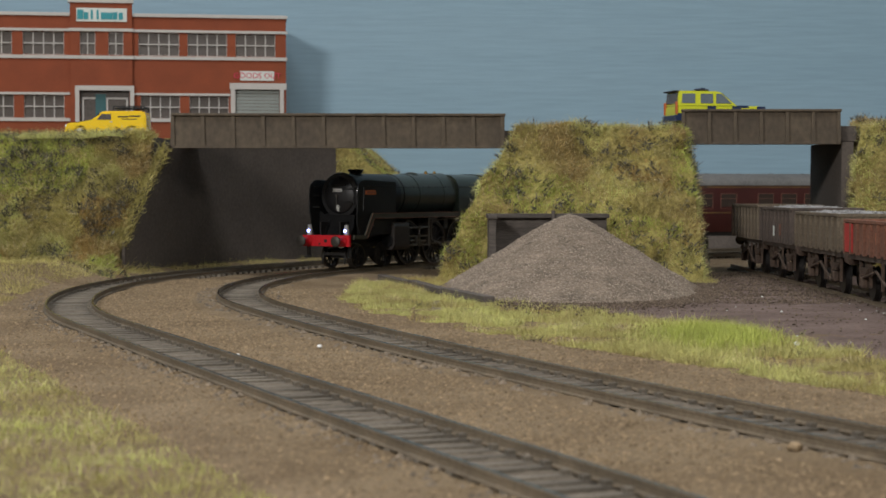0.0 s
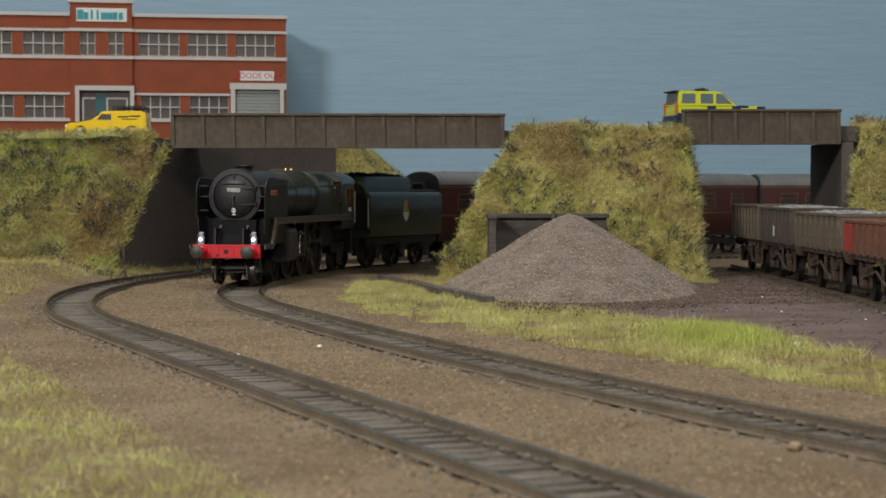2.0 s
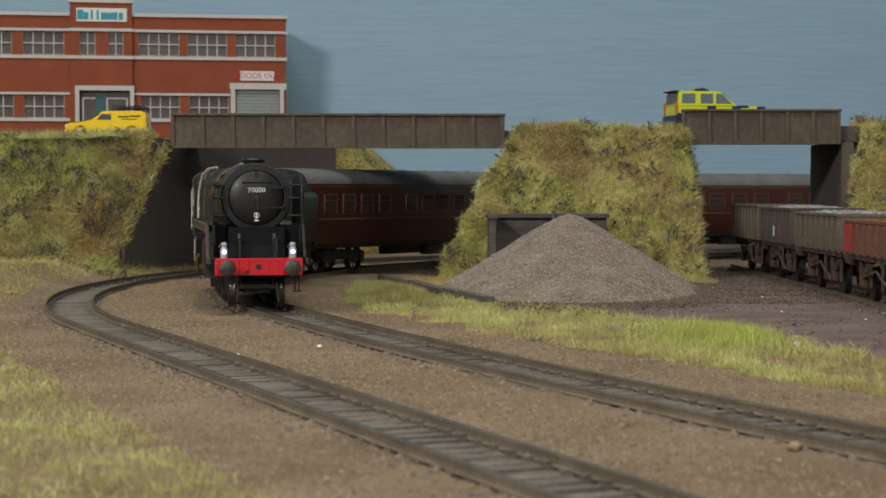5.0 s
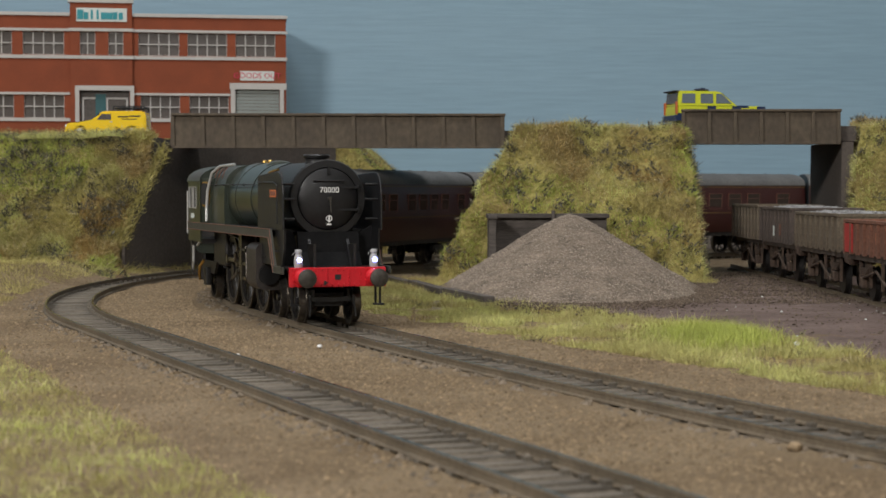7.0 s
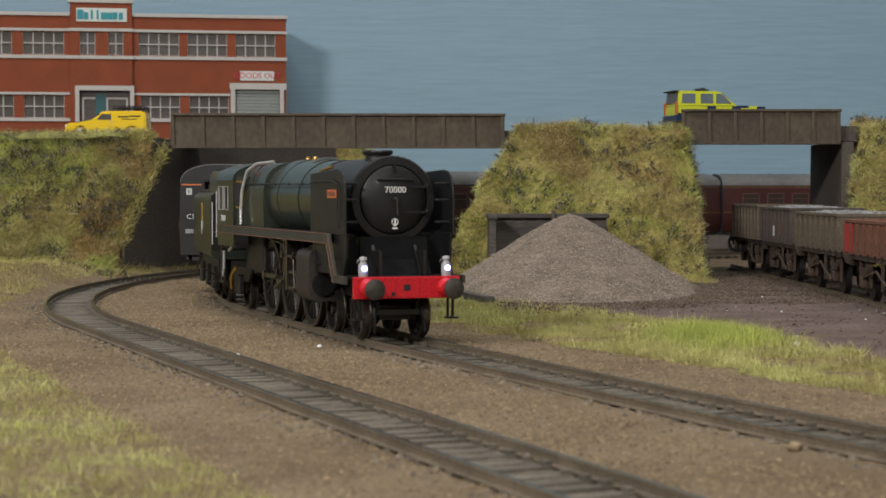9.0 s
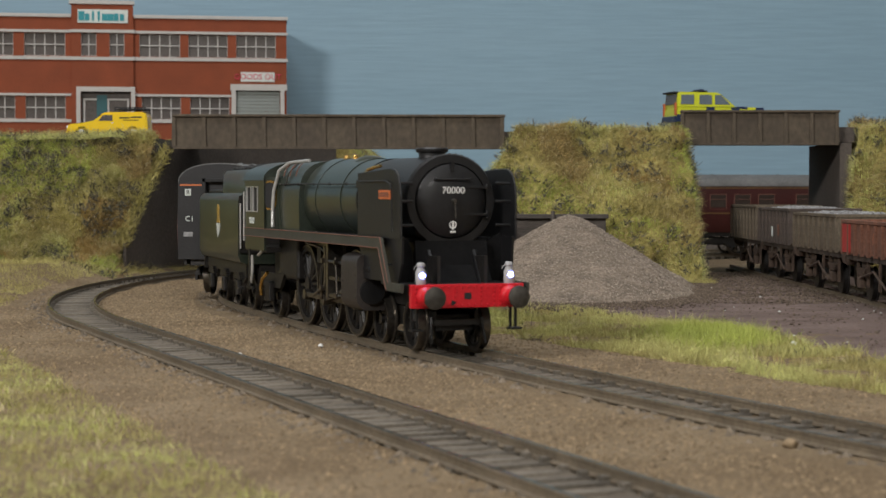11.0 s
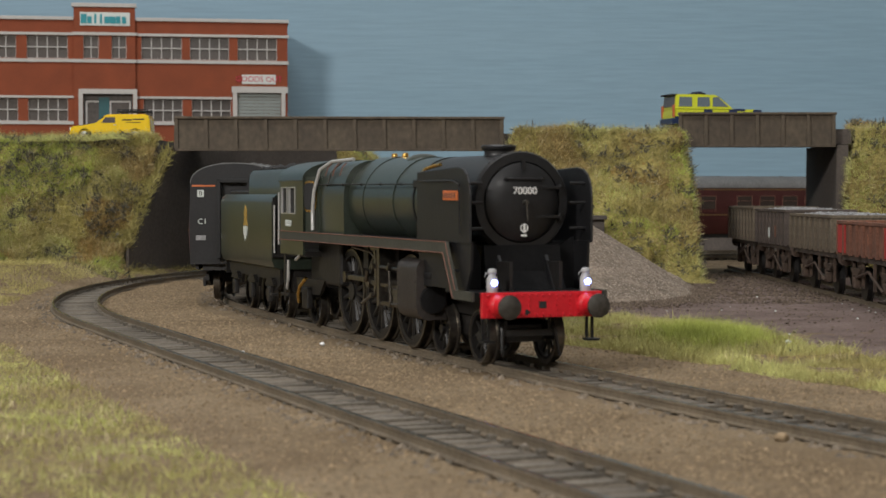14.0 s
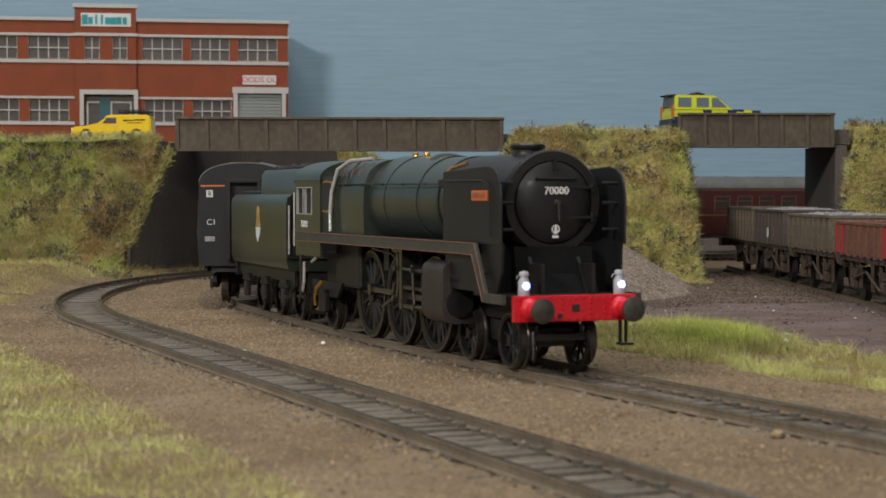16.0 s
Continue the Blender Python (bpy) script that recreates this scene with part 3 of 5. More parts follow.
part("dome", lathe(BM(), [(5.2, 47.2), (4.6, 48.6), (3.2, 49.8), (1.4, 50.2), (0.1, 50.25)], Matrix.Translation((-84, 0, 0)), 28), M_GREEN, loco, smooth=True)
for x in (-99, -108):
    v = part("safety_valve", lathe(BM(), [(1.1, 48.0), (1.1, 49.0), (1.6, 49.1), (1.6, 49.6), (0.9, 49.9), (0.8, 50.7), (0.3, 50.9)], Matrix.Translation((x, 0, 0)), 16), M_BRASS, loco, "polished brass safety valve", smooth=True)
# Belpaire firebox
fx = arch(13.6, 35.5, 49.2, 18, 3.2) + [(-13.4, 28), (13.4, 28)]
part("firebox", prism(BM(), fx, -147, -112.5, "x"), M_GREEN, loco, smooth=True)
for x in (-117, -124, -131):
    part("boiler_lining", pipe(BM(), [(x, -13.3, 44.6), (x, -12.5, 47.0), (x, -11.3, 48.3)], 0.16, 6), M_DULL, loco)

# cab
cab = part("cab", prism(BM(), arch(16.9, 43.5, 49.6, 16, 2.3) + arch(16.3, 43.0, 49.0, 16, 2.3)[::-1], -172, -145, "x"), M_GREEN, loco, smooth=True)
for sgn in (-1, 1):
    bm = BM()
    ya, yb = sorted((sgn * 16.7, sgn * 16.0))
    box(bm, -170, -145, ya, yb, 21.5, 33.5)
    box(bm, -170, -145, ya, yb, 41.6, 43.8)
    for x0, x1 in ((-170, -168.6), (-161.8, -160.4), (-153.2, -145)):
        box(bm, x0, x1, ya, yb, 33.5, 41.6)
    part("cab_side", bm, M_GREEN, cab)
    bm = BM()
    for x0, x1 in ((-168.6, -161.8), (-160.4, -153.2)):
        for a, b, c, d in ((x0, x1, 33.5, 33.8), (x0, x1, 41.3, 41.6), (x0, x0 + 0.35, 33.8, 41.3), (x1 - 0.35, x1, 33.8, 41.3)):
            box(bm, a, b, min(sgn * 16.9, sgn * 16.2), max(sgn * 16.9, sgn * 16.2), c, d)
    part("window_frame", bm, M_BRASS if sgn > 0 else M_SILVER, cab, "pale metal window frame")
    part("window_pane", box(BM(), -168.4, -153.4, min(sgn * 16.2, sgn * 16.0), max(sgn * 16.2, sgn * 16.0), 33.8, 41.4), M_TYRE, cab)
    lettering("side_numerals", "70000", 2.9, M_SIGNB, cab, at(-161, sgn * 16.78, 30.6, 90, 0, 0 if sgn < 0 else 180), 0.12)
    part("grab_rail", pipe(BM(), [(-170.8, sgn * 16.9, 24), (-170.8, sgn * 16.9, 40)], 0.3), M_SILVER, cab)
bm = BM()
prism(bm, arch(16.6, 43.2, 49.2, 16, 2.3) + [(-16.6, 28), (16.6, 28)], -146.2, -145.0, "x")
front = part("cab_front", bm, M_GREEN, cab)
for sgn in (-1, 1):
    ang = part("angled_front", prism(BM(), [(-147, sgn * 16.7), (-138.5, sgn * 13.5), (-138.5, sgn * 11.5), (-147, sgn * 11.5)], 28.3, 44.6, "z"), M_GREEN, cab)
    dv, nv = Vector((8.5, -3.2 * sgn, 0)).normalized(), Vector((3.2, 8.5 * sgn, 0)).normalized()
    for nm, a, b, t0, t1, mt, lb in (("front_window_rim", 3.3, 4.6, -0.1, 0.22, M_BRASS, "brass window rim"), ("front_window", 2.7, 4.0, -0.1, 0.34, M_TYRE, "")):
        bm = BM()
        c0 = Vector((-142.8, sgn * 15.1, 38.8))
        rings = [[c0 + nv * t + dv * a * math.copysign(abs(math.cos(q)) ** 0.6, math.cos(q)) + Vector((0, 0, b * math.copysign(abs(math.sin(q)) ** 0.6, math.sin(q)))) for q in [2 * math.pi * i / 24 for i in range(24)]] for t in (t0, t1)]
        loft(bm, rings)
        part(nm, bm, mt, ang, lb)
part("cab_floor", box(BM(), -172, -145, -16, 16, 21, 22.5), M_FRAME, cab)

# running plate, valance, front platform
plate = part("running_plate", box(BM(), -150, -24, -16.6, 16.6, 27.3, 28.2), M_BLACK, loco)
for sgn in (-1, 1):
    ya, yb = sorted((sgn * 16.9, sgn * 16.1))
    out = [(-170, 28.4), (-22.5, 28.4), (-15.8, 17.3), (-5.7, 17.3), (-5.7, 15.2), (-17.3, 15.2), (-24.0, 25.6), (-170, 25.6)]
    part("valance", prism(BM(), out, ya, yb, "y"), M_VAL, plate)
    y = sgn * 16.95
    bm = BM()
    for p, q in (((-170, 28.3), (-22.5, 28.3)), ((-22.5, 28.3), (-15.8, 17.2)), ((-170, 25.7), (-24, 25.7)), ((-24, 25.7), (-17.3, 15.3))):
        pipe(bm, [(p[0], y, p[1]), (q[0], y, q[1])], 0.13, 6)
    part("lining", bm, M_DULL, plate, "thin dull red lining")
part("front_platform", box(BM(), -24, -1.4, -14.8, 14.8, 16.4, 17.2), M_BLACK, loco)
bm = BM()
for sgn in (-1, 1):
    prism(bm, [(-30, 26), (-13.5, 27.5), (-6.5, 17.2), (-30, 17.2)], sgn * 6 - 0.4, sgn * 6 + 0.4, "y")
box(bm, -30, -12.6, -6, 6, 17, 27)
for sgn in (-1, 1):
    cyl(bm, (-16, sgn * 3.0, 17), (-14.5, sgn * 6.5, 27), 0.35, 0.35, 8)
part("saddle", bm, M_BLACK, loco)
# sloping apron under the smokebox, with flared side cheeks
part("front_slope", prism(BM(), [(-18, 27.6), (-16.4, 27.6), (-15.4, 21.5), (-12.6, 17.3), (-14.4, 17.2)], -9.6, 9.6, "y"), M_DEEP, loco)
for sgn in (-1, 1):
    part("slope_cheek", prism(BM(), [(sgn * 9.4, 17.2), (sgn * 14.4, 17.2), (sgn * 14.4, 29.5), (sgn * 10.6, 27.5), (sgn * 9.4, 24.5)], -19.5, -18.6, "x"), M_DEEP, loco)
# deflectors
for sgn in (-1, 1):
    out = [(-46, 28.2), (-10.6, 28.2), (-10.6, 39.0), (-11.2, 41.8), (-12.6, 43.8), (-15.0, 45.1), (-18.5, 45.6), (-46, 44.6)]
    dfl = part("smoke_deflector", prism(BM(), out, *sorted((sgn * 15.5, sgn * 14.9)), "y"), M_BLACK, loco)
    part("deflector_rail", pipe(BM(), [(-43, sgn * 16.1, 42.6), (-20, sgn * 16.1, 42.6), (-15.5, sgn * 16.1, 41.6), (-15.0, sgn * 16.1, 30)], 0.22), M_BLACK, dfl)
    part("name_plate", box(BM(), -26.8, -17.4, *sorted((sgn * 15.5, sgn * 15.9)), 38.0, 40.3, 0.1), M_ORANGE, dfl, "orange-red plate with worn letters")
    bm = BM()
    for x in (-25.4, -23.8, -22.2, -20.6, -19.0):
        box(bm, x - 0.45, x + 0.45, *sorted((sgn * 15.9, sgn * 16.02)), 38.6, 39.8)
    part("lettering_bars", bm, M_DULL, dfl)
    part("edge_bead", pipe(BM(), [(x, sgn * 15.2, z) for x, z in out[1:]], 0.32), M_BLACK, dfl)
    bm = BM()
    for z in (31.5, 37.5, 42.0):
        cyl(bm, (-14, sgn * 11.0, z), (-14, sgn * 15.0, z), 0.4, 0.4, 8)
    part("deflector_stay", bm, M_BLACK, dfl)
    bm = BM()
    prism(bm, [(-46, 28.6), (-10.8, 28.6), (-11.4, 22), (-14, 17.2), (-46, 17.2)], *sorted((sgn * 14.3, sgn * 14.9)), "y")
    for x in (-20, -26):
        box(bm, x - 1.2, x + 1.2, *sorted((sgn * 14.9, sgn * 16)), 21.4, 21.9)
    part("front_apron", bm, M_BLACK, loco)
# handrails and pipes
bm = BM()
for sgn in (-1, 1):
    pipe(bm, [(-146, sgn * 13.9, 42.2), (-112, sgn * 13.6, 42.2), (-54, sgn * 11.6, 42.0), (-46, sgn * 11.6, 42.0)], 0.2)
    for x, y in ((-140, 13.8), (-128, 13.7), (-113, 13.5), (-98, 13.0), (-83, 12.5), (-68, 12.0), (-52, 11.5)):
        ball(bm, (x, sgn * y, 42.1), 0.45, 8)
part("boiler_handrail", bm, M_FRAME, loco)
part("steam_pipe", pipe(BM(), [(-119, -8.5, 49.3), (-131, -11.4, 48.8), (-135.5, -13.6, 46.4), (-137.2, -14.9, 40), (-137.6, -15.2, 34), (-137.2, -15.3, 29)], 0.55, 10), M_SILVER, loco, "bright silver pipe")
part("cab_pipe", pipe(BM(), [(-125, -9.6, 49.0), (-127, -12.8, 45.6), (-127.4, -13.6, 42)], 0.22), M_STEEL, loco)
part("brass_fitting", pipe(BM(), [(-57, -9.0, 46.0), (-57.5, -10.2, 44.6), (-55, -9.6, 45.9), (-51.5, -8.6, 46.6), (-49, -8.2, 46.8)], 0.5), M_BRASS, loco, "brass clack valve pipe")
part("clack_valve", box(BM(), -57.5, -53, -12.6, -10.8, 41.0, 43.2, 0.3), M_BLACK, loco)
part("injector_pipe", pipe(BM(), [(-147, -14.5, 14.5), (-150.5, -15.3, 12.2), (-152.5, -15.3, 9.5), (-152.8, -15, 7)], 0.55, 10), M_BRASS, loco, "bright copper injector pipe")
part("drain_pipe", pipe(BM(), [(-147, -15.5, 22.5), (-151, -15.8, 20.5), (-153.5, -15.8, 19.8)], 0.5), M_SILVER, loco)
part("waste_pipe", pipe(BM(), [(-161.5, -15.8, 19.5), (-161.8, -15.8, 13.5), (-163.5, -15.8, 10.5)], 0.5), M_SILVER, loco)
# frames
bm = BM()
for sgn in (-1, 1):
    prism(bm, [(-8, 17), (-8, 12.5), (-14, 10.5), (-55, 10.5), (-62, 9), (-124, 9), (-134, 14), (-168, 13), (-168, 21), (-8, 24)], sgn * 6.2 - 0.4, sgn * 6.2 + 0.4, "y")
box(bm, -126, -58, -5.8, 5.8, 6, 27)
box(bm, -146, -124, -11, 11, 13, 28, 0.8)
for x in (-79, -105):
    box(bm, x - 2, x + 2, -9.5, 9.5, 19, 26)
part("main_frame", bm, M_FRAME, loco)
bm = BM()
box(bm, -50, -15, -4.5, 4.5, 5, 9)
for sgn in (-1, 1):
    prism(bm, [(-50, 8.5), (-46, 5.2), (-19, 5.2), (-13, 8.0), (-13, 10), (-50, 10)], sgn * 5.5 - 0.4, sgn * 5.5 + 0.4, "y")
    cyl(bm, (-12.5, sgn * 6.5, 8.5), (-10.8, sgn * 7.2, 2.0), 0.5, 0.4, 8)
box(bm, -14.5, -12.5, -7.4, 7.4, 6.5, 8)
part("bogie_frame", bm, M_FRAME, loco)
bm = BM()
for sgn in (-1, 1):
    prism(bm, [(-168, 14), (-166, 9.5), (-143, 9.5), (-138, 14)], sgn * 11 - 0.5, sgn * 11 + 0.5, "y")
    box(bm, -157, -151, *sorted((sgn * 11, sgn * 13)), 5.0, 11.5, 0.4)
    box(bm, -168, -160, *sorted((sgn * 15.5, sgn * 16.3)), 8.5, 9.3)
    box(bm, -165, -163, *sorted((sgn * 15.9, sgn * 16.3)), 8.5, 21.5)
box(bm, -156, -152, -11.6, 11.6, 8.5, 11)
part("trailing_truck", bm, M_FRAME, loco)
# cylinders and slide bars
for sgn in (-1, 1):
    bm = BM()
    oc = [(sgn * 9.0, 8.6), (sgn * 14.0, 8.6)] + [(sgn * (13.6 + 3.3 * math.cos(a)), 11.9 + 3.3 * math.sin(a)) for a in [-1.2 + 0.24 * k for k in range(6)]]
    oc += [(sgn * 16.9, 20.0)] + [(sgn * (14.4 + 2.5 * math.cos(a)), 21.0 + 2.5 * math.sin(a)) for a in [0.25 * k for k in range(7)]] + [(sgn * 9, 23.5)]
    prism(bm, oc, -57, -42.5, "x")
    cyl2 = part("cylinder", bm, M_CYL, loco, "dusty brown-black cylinder casing", smooth=True)
    bm = BM()
    for x in (-55.9, -43.6):
        for z in (12, 14, 16, 18, 20):
            ball(bm, (x, sgn * 16.9, z), 0.25, 6)
    part("rivets", bm, M_CYL, cyl2)
    bm = BM()
    cyl(bm, (-59, sgn * 12.8, 13.6), (-41.6, sgn * 12.8, 13.6), 3.3, 3.3, 20)
    cyl(bm, (-60, sgn * 13.2, 20.2), (-37.5, sgn * 13.2, 19.6), 1.9, 1.9, 16)
    part("cylinder_cover", bm, M_BLACK, cyl2, smooth=True)
    bm = BM()
    for z in (15.6, 10.8):
        box(bm, -80, -58, sgn * 13 - 0.7, sgn * 13 + 0.7, z - 0.45, z + 0.45)
    box(bm, -82, -80, *sorted((sgn * 8, sgn * 14)), 10, 26)
    part("slide_bar", bm, M_STEEL, cyl2)
    bm = BM()
    # curved expansion link, radius rod, combination lever, return crank rod, reach rod
    arc = [(-85.0 + 1.8 * math.cos(a), 18.6 + 6.4 * math.sin(a)) for a in [-1.2 + 0.3 * k for k in range(9)]]
    prism(bm, [(x - 0.7, z) for x, z in arc] + [(x + 0.7, z) for x, z in arc[::-1]], *sorted((sgn * 13.0, sgn * 14.0)), "y")
    pipe(bm, [(-84, sgn * 13.5, 20.4), (-61, sgn * 13.5, 20.2)], 0.45)
    pipe(bm, [(-71.5, sgn * 14.2, 21.6), (-69.8, sgn * 14.2, 11.0)], 0.38)
    pipe(bm, [(-69.8, sgn * 14.2, 11.0), (-63.0, sgn * 14.2, 11.4)], 0.32)
    pipe(bm, [(-85.2, sgn * 14.4, 12.6), (-93.5, sgn * 14.4, 10.0)], 0.38)
    pipe(bm, [(-106, sgn * 13.2, 25.0), (-90, sgn * 13.2, 24.0), (-84.6, sgn * 13.2, 22.4)], 0.36)
    for x, z in ((-84, 20.4), (-71.3, 20.3), (-69.8, 11.0), (-85.2, 12.6)):
        cyl(bm, (x, sgn * 13.0, z), (x, sgn * 14.8, z), 0.75, 0.75, 10)
    prism(bm, [(-92, 25.6), (-80, 25.6), (-82, 23.4), (-90, 23.0)], *sorted((sgn * 12.2, sgn * 12.8)), "y")
    part("valve_gear", bm, M_STEEL, loco, "oily steel valve gear")
# driving wheels and rods
P_DRV, P_BOG, P_TRL = {}, {}, {}
AX_D = (-67.0, -92.5, -118.0)
for x in AX_D:
    wheel_pair(loco, x, 12.0, 16, P_DRV, 4.2)
for x in (-19.5, -45.0):
    wheel_pair(loco, x, 6.25, 10, P_BOG)
wheel_pair(loco, -154.0, 6.5, 10, P_TRL)
RODS = []
for sgn in (-1, 1):
    bm = BM()
    y = sgn * 10.6
    box(bm, AX_D[2] - AX_D[1], AX_D[0] - AX_D[1], y - 0.5, y + 0.5, -0.7, 0.7, 0.15)
    for x in AX_D:
        cyl(bm, (x - AX_D[1], y - 0.8, 0), (x - AX_D[1], y + 0.8, 0), 1.6, 1.6, 14)
    RODS.append((part("coupling_rod", bm, M_STEEL, loco), sgn, "side"))
    bm = BM()
    y = sgn * 12.0
    box(bm, 0, 27.0, y - 0.5, y + 0.5, -0.75, 0.75, 0.15)
    cyl(bm, (0, y - 0.9, 0), (0, y + 0.9, 0), 1.8, 1.8, 14)
    cyl(bm, (27, y - 0.8, 0), (27, y + 0.8, 0), 1.4, 1.4, 14)
    pipe(bm, [(0, y + sgn * 1.2, 0), (1.5, y + sgn * 1.4, 3.2)], 0.6)
    RODS.append((part("connecting_rod", bm, M_STEEL, loco), sgn, "main"))
    bm = BM()
    box(bm, -2.2, 2.2, sgn * 13 - 1.0, sgn * 13 + 1.0, -2.0, 2.0, 0.3)
    cyl(bm, (0, sgn * 13, 0), (12, sgn * 13, 0), 0.5, 0.5, 8)
    RODS.append((part("crosshead", bm, M_STEEL, loco), sgn, "cross"))
# buffer beam
beam = part("buffer_beam", box(BM(), -1.6, 0, -14.8, 14.8, 11.4, 17.2, 0.15), M_RED, loco, "bright red riveted buffer beam")
bm = BM()
for y in [-13.6 + 1.7 * i for i in range(17)]:
    for z in (12.1, 16.5):
        ball(bm, (0.05, y, z), 0.34, 6)
for y in (-13.6, -8.4, -6.8, -3.4, 3.4, 6.8, 8.4, 13.6):
    for z in (13.2, 14.3, 15.4):
        ball(bm, (0.05, y, z), 0.34, 6)
part("rivets", bm, M_RED, beam)
bm = BM()
box(bm, -0.2, 0.12, -1.0, 0.8, 13.5, 15.1)
box(bm, -0.2, 0.12, -4.4, -3.2, 12.0, 13.2)
part("coupling_slot", bm, M_TYRE, beam)
for sgn in (-1, 1):
    y = sgn * 10.9
    bf = part("buffer", along_x(BM(), [(2.6, 0.0), (2.5, 0.8), (1.9, 1.4), (1.7, 4.2), (1.2, 4.3)], y=y, z=14.2, seg=24), M_RED, loco, smooth=True)
    part("buffer_head", along_x(BM(), [(1.1, 4.2), (1.1, 5.6), (2.6, 6.0), (2.8, 6.5), (2.7, 6.9), (1.8, 7.25), (0.1, 7.35)], y=y, z=14.2, seg=28), M_BUFFER, bf, "dull steel buffer head", smooth=True)
    # lamps
    y = sgn * 11.6
    lp = part("headlamp", lathe(BM(), [(1.25, 17.2), (1.3, 17.4), (1.3, 20.2), (0.95, 20.9), (0.8, 21.4), (1.05, 21.6), (1.05, 22.2), (0.8, 22.5), (0.1, 22.6)], Matrix.Translation((-2.2, y, 0)), 18), M_ENAMEL, loco, "white enamel headlamp", smooth=True)
    part("lens", along_x(BM(), [(0.75, -1.2), (0.75, -0.6), (0.45, -0.35), (0.1, -0.3)], y=y, z=19.4, seg=18), M_LIT, lp, "glowing blue-white lens", smooth=True)
    part("lamp_handle", pipe(BM(), [(-2.2, y, 21.8), (-2.4, y - 1.5, 21.5), (-2.4, y - 1.7, 20.8)], 0.1), M_ENAMEL, lp)
    bm = BM()
    box(bm, -3.4, -2.9, sgn * 13.0 - 0.9, sgn * 13.0 - 0.3, 6.0, 11.6)
    box(bm, -3.4, -2.9, sgn * 13.0 + 0.5, sgn * 13.0 + 1.1, 6.0, 11.6)
    box(bm, -3.6, -0.6, sgn * 13.0 - 1.4, sgn * 13.0 + 1.6, 5.7, 6.2)
    part("front_step", bm, M_BLACK, loco)

for ob in list(loco.children):
    kind = ob.name.split(".")[0]
    if kind in ("smokebox_ring", "smokebox_door", "chimney", "smokebox", "buffer_beam", "buffer", "headlamp", "front_step", "front_platform", "saddle"):
        ob.matrix_basis = at(-4.0, 0, 0) @ ob.matrix_basis
    if kind == "cab":
        ob.matrix_basis = at(2.5, 0, 0)

# ---- tender ----
tender = thing("tender", "dark green coal tender with a lion crest", "tender")
sec = [(-16.4, 18.6), (-15.6, 16.4), (-13.5, 15.7), (13.5, 15.7), (15.6, 16.4), (16.4, 18.6), (16.4, 36.8), (15.9, 38.3), (14.6, 39.4), (-14.6, 39.4), (-15.9, 38.3), (-16.4, 36.8)]
tank = part("tank", prism(BM(), sec, -84, -3.0, "x"), M_GREEN, tender, smooth=True)
part("front_edge", box(BM(), -3, -2.2, -16.2, 16.2, 19.5, 38.5), M_FRAME, tank)
part("coal_bunker", prism(BM(), [(-12.8, 39.3), (-12.4, 46.0), (-11.2, 47.4), (11.2, 47.4), (12.4, 46.0), (12.8, 39.3)], -54, -4, "x"), M_GREEN, tender, smooth=True)
bm = BM()
for i in range(240):
    x, y = random.uniform(-51, -8), random.uniform(-10, 10)
    ball(bm, (x, y, 46.8 + random.uniform(0, 0.6) + 1.4 * (1 - abs(y) / 11)), random.uniform(0.7, 1.5), 6)
tagged(part("coal", bm, M_TYRE, tender), "heaped black coal")
part("rear_deck", box(BM(), -83, -54, -13, 13, 39.3, 40.6, 0.4), M_FRAME, tender)
part("filler", lathe(BM(), [(3, 40.4), (3, 42.6), (2.4, 43.2), (0.1, 43.3)], Matrix.Translation((-74, 0, 0)), 18), M_FRAME, tender)
for sgn in (-1, 1):
    y0, y1 = sorted((sgn * 16.4, sgn * 16.62))
    pts = [(-45.2, 29), (-43.8, 31), (-44.0, 34.0), (-42, 35.6), (-40.0, 34.0), (-40.2, 31), (-38.8, 29)]
    part("crest_lion", prism(BM(), pts, y0, y1, "y"), M_YLINE, tank, "yellow heraldic crest")
    pts = [(-45.2, 28.8), (-38.8, 28.8), (-39.6, 26), (-42, 23.8), (-44.4, 26)]
    part("crest_wheel", prism(BM(), pts, y0, y1, "y"), M_SIGNB, tank, "pale heraldic crest")
    bm = BM()
    prism(bm, [(-83, 16.8), (-4, 16.8), (-4, 11), (-9, 9), (-19, 9), (-22, 12), (-34, 12), (-36, 9), (-46, 9), (-49, 12), (-61, 12), (-63, 9), (-73, 9), (-80, 12), (-83, 13)], sgn * 13 - 0.5, sgn * 13 + 0.5, "y")
    part("tender_frame", bm, M_FRAME, tender)
    for x in (-14, -41, -68):
        bm = BM()
        box(bm, x - 2, x + 2, *sorted((sgn * 13.5, sgn * 15.2)), 5, 10, 0.4)
        for k in range(4):
            box(bm, x - 6 + k * 0.8, x + 6 - k * 0.8, *sorted((sgn * 13.6, sgn * 14.8)), 10.4 + k * 0.6, 10.9 + k * 0.6)
        part("axlebox", bm, M_FRAME, tender)
    part("footstep", box(BM(), -6, -2.5, *sorted((sgn * 14.5, sgn * 16.5)), 7.5, 8.2), M_FRAME, tender)
    part("handrail", pipe(BM(), [(-1.8, sgn * 15.8, 21), (-1.8, sgn * 15.8, 36)], 0.3), M_SILVER, tender)
part("chassis", box(BM(), -83, -4, -9, 9, 8.5, 17.3), M_FRAME, tender)
part("rear_beam", box(BM(), -85, -84, -14.5, 14.5, 11.5, 17), M_FRAME, tender)
P_TEN = {}
for x in (-14, -41, -68):
    wheel_pair(tender, x, 6.5, 12, P_TEN)

# ---- coaches ----
CL = 267.0
COACH_WHEELS = []


